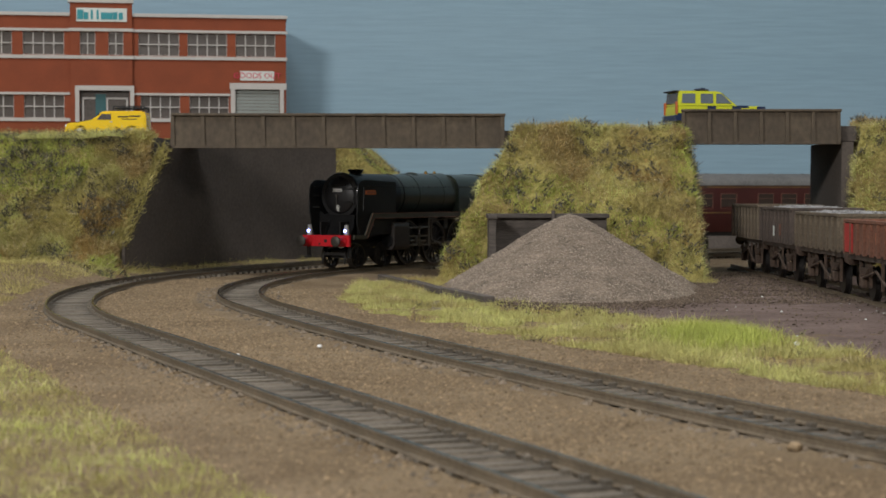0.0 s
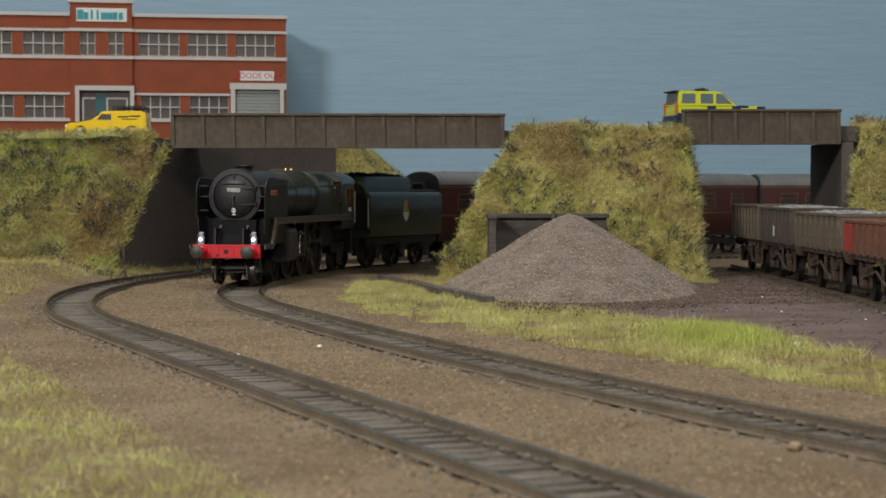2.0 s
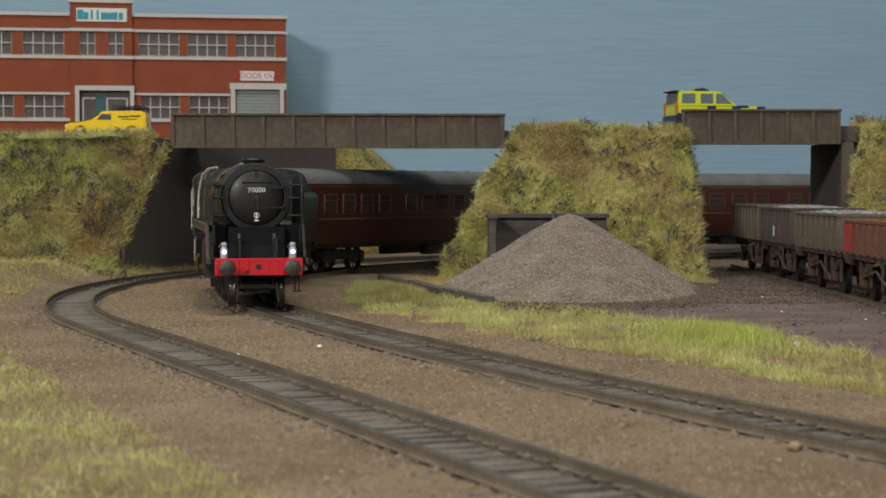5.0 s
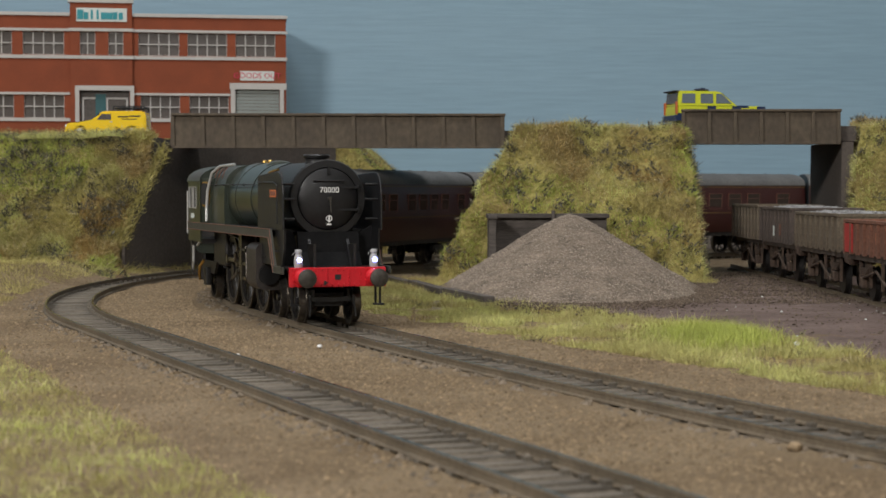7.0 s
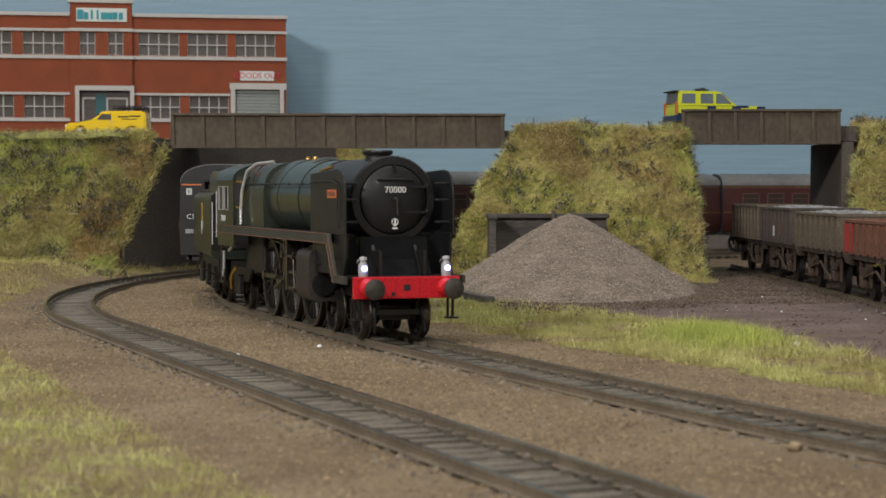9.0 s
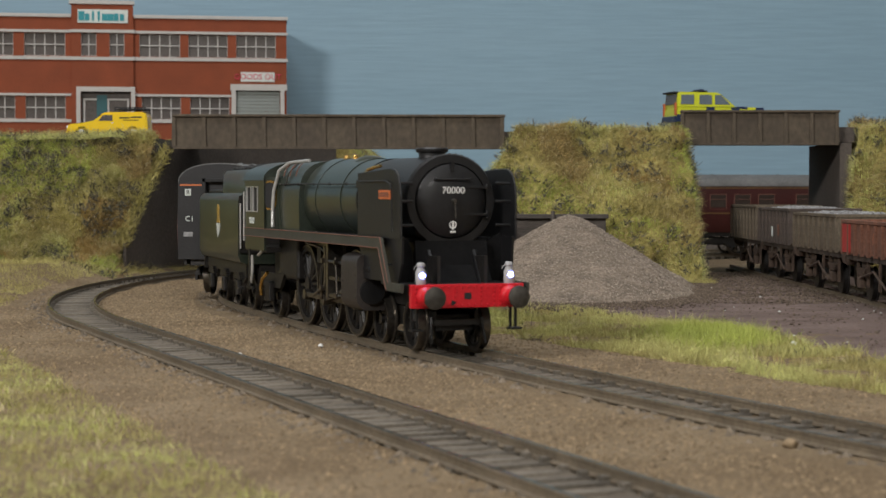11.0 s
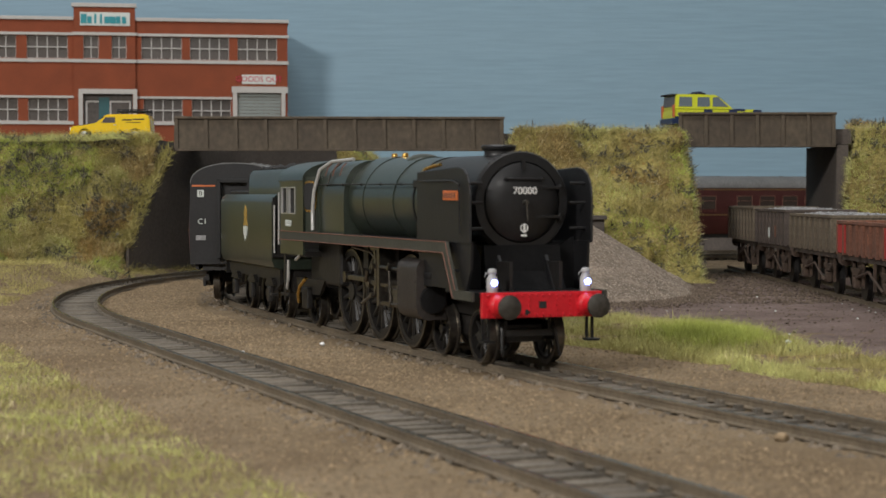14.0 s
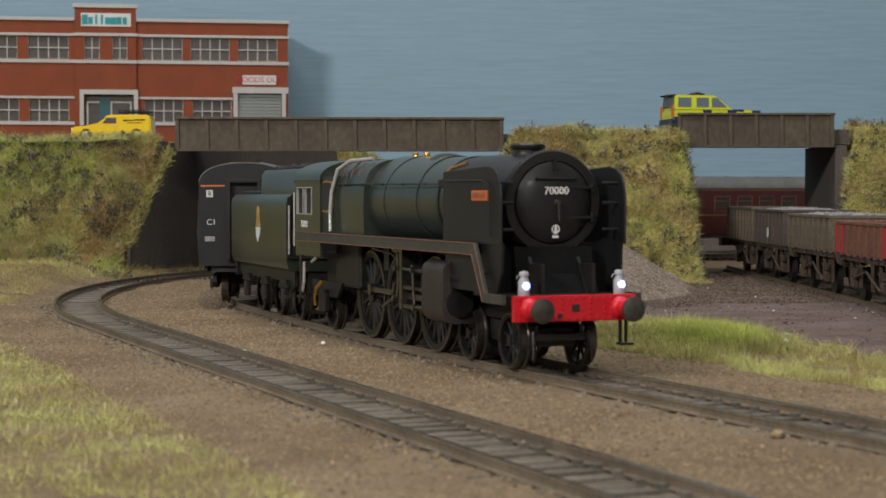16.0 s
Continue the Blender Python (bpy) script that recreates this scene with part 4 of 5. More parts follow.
def coach_body():
    c = thing("passenger_coach", "maroon bogie passenger coach with dusty grey roof", "coach", group="train coaches")
    side = [(-15.2, 14.0), (-16.6, 18.0), (-17.0, 26.0), (-16.5, 36.0), (-15.9, 43.4)]
    body = part("body", prism(BM(), side + [(-x, z) for x, z in side[::-1]], -CL, -1.5, "x"), M_MAROON, c, smooth=True)
    roof = part("roof", prism(BM(), arch(16.4, 43.4, 51.0, 20, 2.25), -CL - 0.4, -1.1, "x"), M_ROOF, c, smooth=True)
    v = None
    for i in range(11):
        x = -14 - i * 22.8
        for y in (-5.5, 5.5):
            if v is None:
                v = part("roof_vent", lathe(BM(), [(1.3, -0.8), (1.5, 0.4), (1.2, 1.1), (0.1, 1.3)], None, 12), M_ROOF, roof)
                v.matrix_basis = at(x, y, 49.9)
            else:
                again("roof_vent", v, roof, at(x, y, 49.9))
    for sgn in (-1, 1):
        wn = None
        k = 0
        x = -20.0
        while x > -CL + 16:
            small = k % 5 == 4
            w = 5.0 if small else 10.5
            if not small:
                if wn is None:
                    bm = BM()
                    box(bm, -w / 2, w / 2, *sorted((0.0, sgn * 0.5)), -4.6, 4.6, 0.1)
                    wn = part("window", bm, M_CWIN, body)
                    bm = BM()
                    for a, b, p, q in ((-w / 2 - 0.4, w / 2 + 0.4, 4.6, 5.0), (-w / 2 - 0.4, w / 2 + 0.4, -5.0, -4.6), (-w / 2 - 0.4, -w / 2, -4.6, 4.6), (w / 2, w / 2 + 0.4, -4.6, 4.6), (-w / 2, w / 2, 1.6, 1.9)):
                        box(bm, a, b, *sorted((0.1, sgn * 0.62)), p, q)
                    wf = part("window_frame", bm, M_CTRIM_SHADE, wn)
                    wn.matrix_basis = at(x, sgn * 16.45, 33.4, sgn * -2.4)
                else:
                    o = again("window", wn, body, at(x, sgn * 16.45, 33.4, sgn * -2.4))
                    again("window_frame", wf, o)
            x -= 9.5 if small else 16.5
            k += 1
        bm = BM()
        for z, hw in ((26.2, 17.05), (42.3, 16.05)):
            box(bm, -CL, -1.5, *sorted((sgn * (hw - 0.2), sgn * (hw + 0.06))), z - 0.3, z + 0.3)
        part("lining", bm, M_CLINE, body, "dull straw lining")
    # ends with corridor connection and small markings
    for x, d in ((-1.5, 1), (-CL, -1)):
        e = part("coach_end", prism(BM(), [(-16.3, 13.8), (16.3, 13.8), (16.6, 30)] + arch(16.2, 43, 50.6, 16, 2.25) + [(-16.6, 30)], *sorted((x, x + d * 0.5)), "x"), M_BLACK, body, "plain black coach end")
        bm = BM()
        for a, b, p, q in ((-6.2, -4.8, 16, 45), (4.8, 6.2, 16, 45), (-6.2, 6.2, 43.6, 45)):
            box(bm, *sorted((x + d * 0.5, x + d * 3.2)), a, b, p, q, 0.2)
        part("corridor_connection", bm, M_TYRE, e)
        if d > 0:
            part("end_line", box(BM(), x + 0.5, x + 0.66, -15.6, -7, 42.2, 42.8), M_ORANGE, e, "thin orange line")
            part("end_label", box(BM(), x + 0.5, x + 0.66, -13.6, -11.2, 38.4, 41.0), M_SIGNB, e, "cream square label")
            face = Matrix.Rotation(math.pi / 2, 4, "Z") @ Matrix.Rotation(math.pi / 2, 4, "X")
            lettering("end_letters", "C1", 2.9, M_SIGNB, e, at(x + 0.62, -11.8, 29.4) @ face, 0.12)
            lettering("label_letter", "B", 2.2, M_TYRE, e, at(x + 0.72, -12.4, 39.7) @ face, 0.1)
            part("end_bar", box(BM(), x + 0.5, x + 0.66, -14.2, -10.6, 22.6, 24.4), M_LAMPW, e, "grey bar marking")
    bm = BM()
    for sgn in (-1, 1):
        box(bm, -CL + 1, -3, *sorted((sgn * 13.5, sgn * 14.6)), 11.8, 14.2)
    box(bm, -CL + 1, -3, -12, 12, 11.5, 14)
    box(bm, -150, -110, -13, -8, 6, 11.6, 0.5)
    box(bm, -140, -118, 8, 13, 6, 11.6, 0.5)
    part("underframe", bm, M_FRAME, c)
    for bx in (-36, -231):
        bm = BM()
        for sgn in (-1, 1):
            prism(bm, [(-20, 9.5), (-16, 10.5), (16, 10.5), (20, 9.5), (20, 7.2), (14, 5), (9, 5), (6, 7), (-6, 7), (-9, 5), (-14, 5), (-20, 7.2)], sgn * 12.2 - 0.7, sgn * 12.2 + 0.7, "y")
            for ax in (-16.7, 16.7):
                box(bm, ax - 1.6, ax + 1.6, *sorted((sgn * 12.9, sgn * 14.2)), 5, 8.5, 0.3)
        box(bm, -5, 5, -12, 12, 6, 11)
        bg = part("bogie", bm, M_FRAME, c)
        bg.matrix_basis = at(bx, 0, 0)
    return c


coaches = [coach_body()]
for i in range(3):
    coaches.append(copy_thing(coaches[0], Matrix()))
P_CO = {}
for c in coaches:
    for bx in (-36, -231):
        for ax in (-16.7, 16.7):
            wheel_pair(c, bx + ax, 6.4, 8, P_CO)

# ---- factory ----
factory = thing("factory_building", "orange-red brick two-storey factory with cream trim", "building", at(-107.9, 1285.2, -5.9, 0, 0, 9.6) @ Matrix.Scale(1.1475, 4))
Z0 = 64.0


def wall_with_holes(bm, x0, x1, z0, z1, holes, y0, y1):
    """A wall from y0 to y1 with openings cut right through it."""
    xs = sorted({x0, x1, *[h[0] for h in holes], *[h[1] for h in holes]})
    zs = sorted({z0, z1, *[h[2] for h in holes], *[h[3] for h in holes]})
    for xa, xb in zip(xs[:-1], xs[1:]):
        run = None
        for za, zb in zip(zs[:-1], zs[1:]):
            solid = not any(h[0] <= xa and xb <= h[1] and h[2] <= za and zb <= h[3] for h in holes)
            if solid:
                run = (run[0], zb) if run else (za, zb)
            if (not solid or zb == z1) and run:
                box(bm, xa, xb, y0, y1, run[0], run[1])
                run = None
    return bm


def metal_window(x0, x1, z0, z1, cols, rows, y=1.2):
    w = part("window", box(BM(), x0, x1, y + 0.8, y + 1.2, z0, z1), M_GLASS, factory)
    bm = BM()
    t = 0.3
    for i in range(cols + 1):
        x = x0 + (x1 - x0) * i / cols
        box(bm, max(x0, x - t), min(x1, x + t), y - 0.1, y + 0.8, z0, z1)
    part("mullion", bm, M_TRIM, w, "cream-white glazing bars")
    bm = BM()
    for i in range(rows + 1):
        z = z0 + (z1 - z0) * i / rows
        box(bm, x0, x1, y - 0.2, y + 0.75, max(z0, z - t), min(z1, z + t))
    part("transom", bm, M_TRIM, w, "cream-white glazing bars")


UP = (119.9, 133.4)
LO = (82.8, 96.3)
ups = [(-30.0, -6.3), (-58.4, -35.1), (-87.2, -63.3), (-154.0, -130.3), (-184.0, -160.2), (-214, -190)]
los = [(-57.4, -34.1), (-85.9, -63.0), (-153.4, -130.3), (-183.5, -159.3), (-214, -189)]
tw = [(-121.1, -112.2), (-104.6, -96.0)]
shut = (-30.3, -3.9, Z0, 102.5)
bm = wall_with_holes(BM(), -225, 0, Z0, 143.6, [(a, b, *UP) for a, b in ups] + [(a, b, *LO) for a, b in los] + [shut, (-126.7, -90.8, Z0, 133.5)], 0, 2.4)
part("brick_wall", bm, M_BRICK, factory)
bm = wall_with_holes(BM(), -126.7, -90.8, Z0, 150.2, [(a, b, *UP) for a, b in tw] + [(-121.4, -92.4, Z0, 99.5)], -2.6, 2.4)
part("tower_wall", bm, M_BRICK, factory)
bm = BM()
box(bm, -225, -0.2, 2.5, 48, Z0, 141)
box(bm, -126, -91.5, 2.5, 48, 141, 147)
part("inner_block", bm, M_BRICK, factory)
part("roof", box(BM(), -226, 0.6, 2.0, 49, 141.1, 142.6), M_ABUT, factory)
for a, b in ups:
    metal_window(a, b, *UP, 4, 2)
for a, b in los:
    metal_window(a, b, *LO, 4, 2)
for a, b in tw:
    metal_window(a, b, *UP, 2, 2, -1.4)
for (a, b, y) in ((-225, -126.9, 0), (-90.6, 0.8, 0)):
    part("cornice", box(BM(), a, b, y - 1.2, 3, 142.6, 144.6, 0.2), M_TRIM, factory, "cream-white cornice")
    part("string_course", box(BM(), a, b, y - 0.9, y - 0.01, 133.6, 135.2, 0.1), M_TRIM, factory, "cream-white string course")
    part("string_course", box(BM(), a, b, y - 0.9, y - 0.01, 117.6, 119.6, 0.1), M_TRIM, factory, "cream-white string course")
for a, b in ((-90.6, -33.4), (-225, -126.9)):
    part("lintel", box(BM(), a, b, -0.7, -0.01, 96.4, 97.8, 0.1), M_TRIM, factory, "cream-white lintel")
    part("sill", box(BM(), a, b, -0.9, -0.01, 80.8, 82.7, 0.1), M_TRIM, factory, "cream-white sill")
part("tower_cap", box(BM(), -128, -90, -3.6, 3, 150.3, 152.6, 0.2), M_TRIM, factory, "cream-white parapet cap")
part("string_course", box(BM(), -127.4, -90, -3.4, -2.61, 133.6, 135.4, 0.1), M_TRIM, factory, "cream-white string course")
part("string_course", box(BM(), -127.4, -90, -3.4, -2.61, 117.4, 119.4, 0.1), M_TRIM, factory, "cream-white string course")
ent = part("entrance_surround", prism(BM(), [(-124.0, Z0), (-121.6, Z0), (-121.6, 99.0), (-92.2, 99.0), (-92.2, Z0), (-89.8, Z0), (-89.8, 101.8), (-124.0, 101.8)], -3.6, -2.3, "y"), M_TRIM, factory, "cream-white entrance surround")
part("entrance_wall", box(BM(), -121.3, -92.5, 0.6, 1.6, Z0, 99.3), M_GLASS, factory)
bm = BM()
for x in (-119.5, -107.5, -105.5, -94):
    box(bm, x - 0.5, x + 0.5, 0.0, 0.7, Z0, 95)
for x0, x1 in ((-119.5, -107.5), (-105.5, -94)):
    box(bm, x0, x1, 0.0, 0.6, 94, 95)
part("door_frame", bm, M_TRIM, factory)
part("door_panel", box(BM(), -112.3, -106.2, -0.2, 0.5, Z0, 97), M_DOORT, factory, "dark teal door panel")
sg = part("sign_board", box(BM(), -123.0, -93.8, -3.2, -2.61, 139.3, 147.2, 0.1), M_SIGNB, factory, "pale sign board with teal outline letters")
bm = BM()
for i, (w, h) in enumerate(((3.4, 4.6), (2.6, 3.4), (1.2, 4.6), (1.2, 4.6), (2.8, 3.4), (3.6, 3.4), (2.6, 3.6), (2.4, 3.4))):
    x = -120.8 + i * 3.35
    box(bm, x - w / 2 - 0.05, x + w / 2 + 0.05, -3.45, -3.2, 140.6, 140.6 + h * 1.2)
part("sign_mark", bm, M_TEAL, sg, "teal shapes of a trade name")
lift = part("shutter_surround", prism(BM(), [(-33.0, Z0), (-30.4, Z0), (-30.4, 100.5), (-3.8, 100.5), (-3.8, Z0), (-1.4, Z0), (-1.4, 100.5), (0.2, 100.5), (0.2, 104.2), (-33.6, 104.2), (-33.6, 100.5), (-33.0, 100.5)], -1.3, 1.0, "y"), M_TRIM, factory, "cream-white shutter surround")
sl = None
for i in range(19):
    z = Z0 + 2 * i
    if sl is None:
        sl = part("slat", box(BM(), -30.3, -3.9, 1.2, 2.0, 0.1, 1.95, 0.25), M_SHUT, factory)
        sl.matrix_basis = at(0, 0, z)
    else:
        again("slat", sl, factory, at(0, 0, z))
sg2 = part("goods_sign", box(BM(), -27.4, -7.2, -0.5, -0.02, 105.8, 111.4), M_SIGNB, factory, "pale sign with red lettering")
lettering("goods_lettering", "GOODS OUT", 4.7, M_SIGNR, sg2, at(-17.3, -0.62, 108.6, 90), 0.2)
tagged(part("road", box(BM(), -520, -150, 972, 1345, 60, 68.0), M_ABUT), "grey road surface in front of the factory", "road", kind="structure")

# ---- road vehicles ----


def road_wheels(parent, xs, y, r, z):
    p = None
    for x in xs:
        for s in (-1, 1):
            m = at(x, s * y, z + r)
            if p is None:
                p = part("tyre", cyl(BM(), (0, -1.4, 0), (0, 1.4, 0), r, r, 18), M_TYRE, parent)
                h = part("hub_cap", cyl(BM(), (0, -1.6, 0), (0, 1.6, 0), r * 0.55, r * 0.5, 14), M_SILVER, p)
                p.matrix_basis = m
            else:
                o = again("tyre", p, parent, m)
                again("hub_cap", h, o)


van = thing("yellow_van", "glossy yellow three-wheeler van with a black roof rack", "van", at(-177.5, 992, 68.0, 0, 0, 0))
prof = [(-21.3, 2.4), (-21.5, 6.0), (-20.4, 7.6), (-8.0, 8.6), (-6.8, 9.0), (-3.2, 13.2), (-1.0, 14.0), (19.6, 14.0), (21.0, 12.6), (21.4, 3.0), (21.0, 2.2), (-20.6, 2.0)]
bm = prism(BM(), prof, -8.6, 8.6, "y")
bmesh.ops.bevel(bm, geom=[e for e in bm.edges], offset=0.7, segments=2, affect="EDGES")
vb = part("body", bm, M_YELLOW, van, smooth=True)
for s in (-1, 1):
    part("side_window", prism(BM(), [(-4.6, 9.4), (-2.4, 12.4), (2.8, 12.4), (2.8, 9.4)], *sorted((s * 8.5, s * 8.75)), "y"), M_GLASS, vb)
    part("door_handle", box(BM(), 2.0, 3.4, *sorted((s * 8.6, s * 8.9)), 8.2, 8.6), M_SILVER, vb)
    bm = BM()
    for i, (x0, x1) in enumerate(((6.5, 11.8), (12.4, 18.2))):
        box(bm, x0, x1, *sorted((s * 8.6, s * 8.72)), 10.6 + 0.3 * i, 11.3 + 0.3 * i)
    box(bm, 8.5, 16.5, *sorted((s * 8.6, s * 8.72)), 9.5, 9.9)
    part("side_lettering_bars", bm, M_TYRE, vb)
    bm = BM()
    box(bm, -20.8, 21.0, *sorted((s * 8.55, s * 8.8)), 4.9, 5.3)
    part("side_moulding", bm, M_YELLOW, vb)
part("windscreen", prism(BM(), [(-6.6, 9.5), (-3.4, 13.0), (-3.7, 13.2), (-6.9, 9.7)], -7.2, 7.2, "y"), M_GLASS, vb)
rk = part("roof_rack", box(BM(), 4.0, 20.0, -7.2, 7.2, 15.3, 15.7), M_TYRE, van, "black wire roof rack")
bm = BM()
for y in (-7.2, 7.2):
    box(bm, 3.8, 20.2, y - 0.25, y + 0.25, 16.2, 16.7)
    for x in (4, 9, 14.5, 20):
        box(bm, x - 0.3, x + 0.3, y - 0.3, y + 0.3, 13.9, 16.4)
part("rack_rail", bm, M_TYRE, rk)
part("bumper", box(BM(), -22.3, -21.3, -8, 8, 2.6, 4.0, 0.3), M_YELLOW, van)
part("headlight", cyl(BM(), (-21.8, -5.5, 6), (-20.5, -5.5, 6), 1.2), M_SILVER, van)
road_wheels(van, (-13.5, 13.5), 7.2, 3.3, 0)

suv = thing("patrol_car", "lime-yellow and navy chequered patrol estate car", "car", at(142.5, 996, 73.2, 0, 0, 12) @ Matrix.Diagonal((0.86, 0.94, 0.95, 1)))
low = [(-25.5, 4), (-26, 8), (-25.6, 12.2), (27.5, 12.2), (30.0, 11.0), (30.4, 5), (29.4, 3.4), (-25, 3.4)]
bm = prism(BM(), low, -11.2, 11.2, "y")
bmesh.ops.bevel(bm, geom=[e for e in bm.edges], offset=0.8, segments=2, affect="EDGES")
sb = part("body", bm, M_HIVIS, suv, smooth=True)
top = [(-25.2, 12.3), (-24.4, 19.9), (-23.2, 20.5), (0.8, 20.3), (2.8, 19.6), (12.6, 12.4)]
bm = BM()
loft(bm, [[(x, -10.9 + (0.9 if z > 15 else 0), z) for x, z in top], [(x, 10.9 - (0.9 if z > 15 else 0), z) for x, z in top]])
part("cabin", bm, M_HIVIS, suv, smooth=False)
for s in (-1, 1):
    for x0, x1, x2, x3 in ((-22.8, -14.2, -14.2, -22.2), (-10.6, -2.6, -2.8, -10.4), (-0.6, 9.6, 3.0, -0.4)):
        y = s * 10.55
        part("side_window", prism(BM(), [(x0, 13.6), (x1, 13.6), (x2, 18.9), (x3, 18.9)], *sorted((s * 9.8, s * 10.95)), "y"), M_CARGL, suv)
    for i in range(6):
        part("navy_check", box(BM(), -14.5 + 13 * i * 0.62, -9.0 + 13 * i * 0.62, *sorted((s * 11.1, s * 11.32)), 8.8 if i % 2 else 5.6, 12.0 if i % 2 else 8.6), M_NAVY, suv, "navy blue check")
    part("navy_check", box(BM(), -25.4, -17, *sorted((s * 11.1, s * 11.32)), 3.8, 8.0), M_NAVY, suv, "navy blue check")
    part("tail_light", box(BM(), -26.3, -25.3, *sorted((s * 8.6, s * 11.0)), 7.5, 14.5, 0.2), M_ORANGE, suv, "orange-red tail light")
part("rear_window", prism(BM(), [(-25.6, 13.6), (-24.9, 19.4), (-24.4, 19.4), (-25.1, 13.6)], -9, 9, "y"), M_GLASS, suv)
part("windscreen", prism(BM(), [(3.6, 19.2), (12.0, 13.0), (12.3, 13.2), (3.9, 19.4)], -9.4, 9.4, "y"), M_GLASS, suv)
part("bonnet_check", box(BM(), 13.5, 20.5, -11.25, 11.25, 11.0, 12.5, 0.2), M_NAVY, suv, "navy blue bonnet panel")
part("rear_bumper", box(BM(), -27, -25.2, -11, 11, 3.4, 7.0, 0.4), M_NAVY, suv, "navy rear bumper")
part("spoiler", box(BM(), -27, -23.5, -9.5, 9.5, 19.8, 20.7, 0.2), M_TYRE, suv)
part("beacon_bar", box(BM(), -10, -4.0, -7.5, 7.5, 20.5, 21.6, 0.4), M_TYRE, suv, "dark roof beacon bar")
part("beacon", box(BM(), -8.6, -5.4, -5.5, 5.5, 21.4, 22.4, 0.4), M_NAVY, suv)
road_wheels(suv, (-16.5, 16.5), 9.6, 4.4, 0)

# ---- wagons ----


def wagon(y0, length, mat, label, load=False, red=False, label_plate=False, height=31.0):
    w = thing("mineral_wagon", label, "wagon", at(166.0, y0, 0, 0, 0, -90), group="row of wagons in the siding")
    L = length - 5.0
    zb = 17.2
    t = 0.8
    part("side_plate", box(BM(), -L / 2, L / 2, -15.2, -15.2 + t, zb, height - 1.2), mat, w)
    part("side_plate", box(BM(), -L / 2, L / 2, 15.2 - t, 15.2, zb, height - 1.2), mat, w)
    for s in (-1, 1):
        part("end_plate", box(BM(), s * L / 2 - 0.5, s * L / 2 + 0.5, -15.1, 15.1, zb, height - 1.25), mat, w)
    part("floor_plate", box(BM(), -L / 2, L / 2, -14.3, 14.3, zb, zb + 1), M_WAGR, w)
    bm = BM()
    for a, b, c, d in ((-L / 2 - 0.8, L / 2 + 0.8, -15.9, -14.2), (-L / 2 - 0.8, L / 2 + 0.8, 14.2, 15.9), (-L / 2 - 0.8, -L / 2 + 0.8, -14.2, 14.2), (L / 2 - 0.8, L / 2 + 0.8, -14.2, 14.2)):
        box(bm, a, b, c, d, height - 1.3, height, 0.2)
    part("top_rail", bm, mat, w)
    rib = None
    n = 8
    for i in range(n + 1):
        x = -L / 2 + 0.7 + (L - 1.4) * i / n
        for s in (-1, 1):
            if rib is None:
                rib = part("side_rib", prism(BM(), [(-0.9, zb - 0.6), (0.9, zb - 0.6), (0.6, height - 1.4), (-0.6, height - 1.4)], -0.7, 0.7, "y"), mat, w)
                rib.matrix_basis = at(x, s * 15.5, 0)
            else:
                again("side_rib", rib, w, at(x, s * 15.5, 0))
    if red:
        part("red_panel", box(BM(), -L / 2 + 1, -L / 2 + 13, -15.9, -15.25, zb + 0.2, height - 1.6), M_WRED, w, "bright red painted panel")
        part("red_panel", box(BM(), L / 2 - 13, L / 2 - 1, -15.9, -15.25, zb + 0.2, height - 1.6), M_WRED, w, "bright red painted panel")
    if label_plate:
        part("white_label", box(BM(), -1.2, 1.2, -16.4, -16.0, zb + 2.5, zb + 7), M_SIGNB, w, "small white label plate")
        part("rust_patch", box(BM(), 14, 17.5, -16.3, -15.9, zb + 3, zb + 8), M_WAGR, w)
    else:
        part("stencil", box(BM(), 6, 10, -15.4, -15.2, zb + 4, zb + 8), M_ORANGE, w, "faded orange stencil")
    if load:
        bm = BM()
        nx, nyy = 26, 10
        rings = []
        for i in range(nx + 1):
            x = -L / 2 + 1 + (L - 2) * i / nx
            ring = [(x, -14.2, zb + 2)]
            for j in range(nyy + 1):
                y = -14.2 + 28.4 * j / nyy
                ring.append((x, y, height - 2.2 + 1.6 * (1 - (y / 15) ** 2) * max(0.0, math.sin(math.pi * i / nx)) ** 0.5 + random.uniform(-0.5, 0.5)))
            ring.append((x, 14.2, zb + 2))
            rings.append(ring)
        loft(bm, rings)
        part("stone_load", bm, M_LOAD, w, "pale grey crushed stone load")
        bm = BM()
        for i in range(420):
            x, y = random.uniform(-L / 2 + 2, L / 2 - 2), random.uniform(-13.5, 13.5)
            bmesh.ops.create_cube(bm, size=random.uniform(0.8, 1.6), matrix=Matrix.Translation((x, y, height - 1.7 + 1.5 * (1 - (y / 15) ** 2))) @ Euler((random.random() * 3, random.random() * 3, random.random() * 3)).to_matrix().to_4x4())
        tagged(part("stone_rubble", bm, M_LOAD, w), kind="stuff")
    bm = BM()
    box(bm, -L / 2 - 0.5, L / 2 + 0.5, -13.5, 13.5, zb - 2.6, zb - 0.1)
    part("solebar", bm, M_WAGD, w)
    for s in (-1, 1):
        for e in (-1, 1):
            part("buffer", cyl(BM(), (e * (L / 2 + 0.5), s * 11.4, zb - 2.6), (e * (L / 2 + 2.4), s * 11.4, zb - 2.6), 1.2, 2.6, 14), M_AXLE, w)
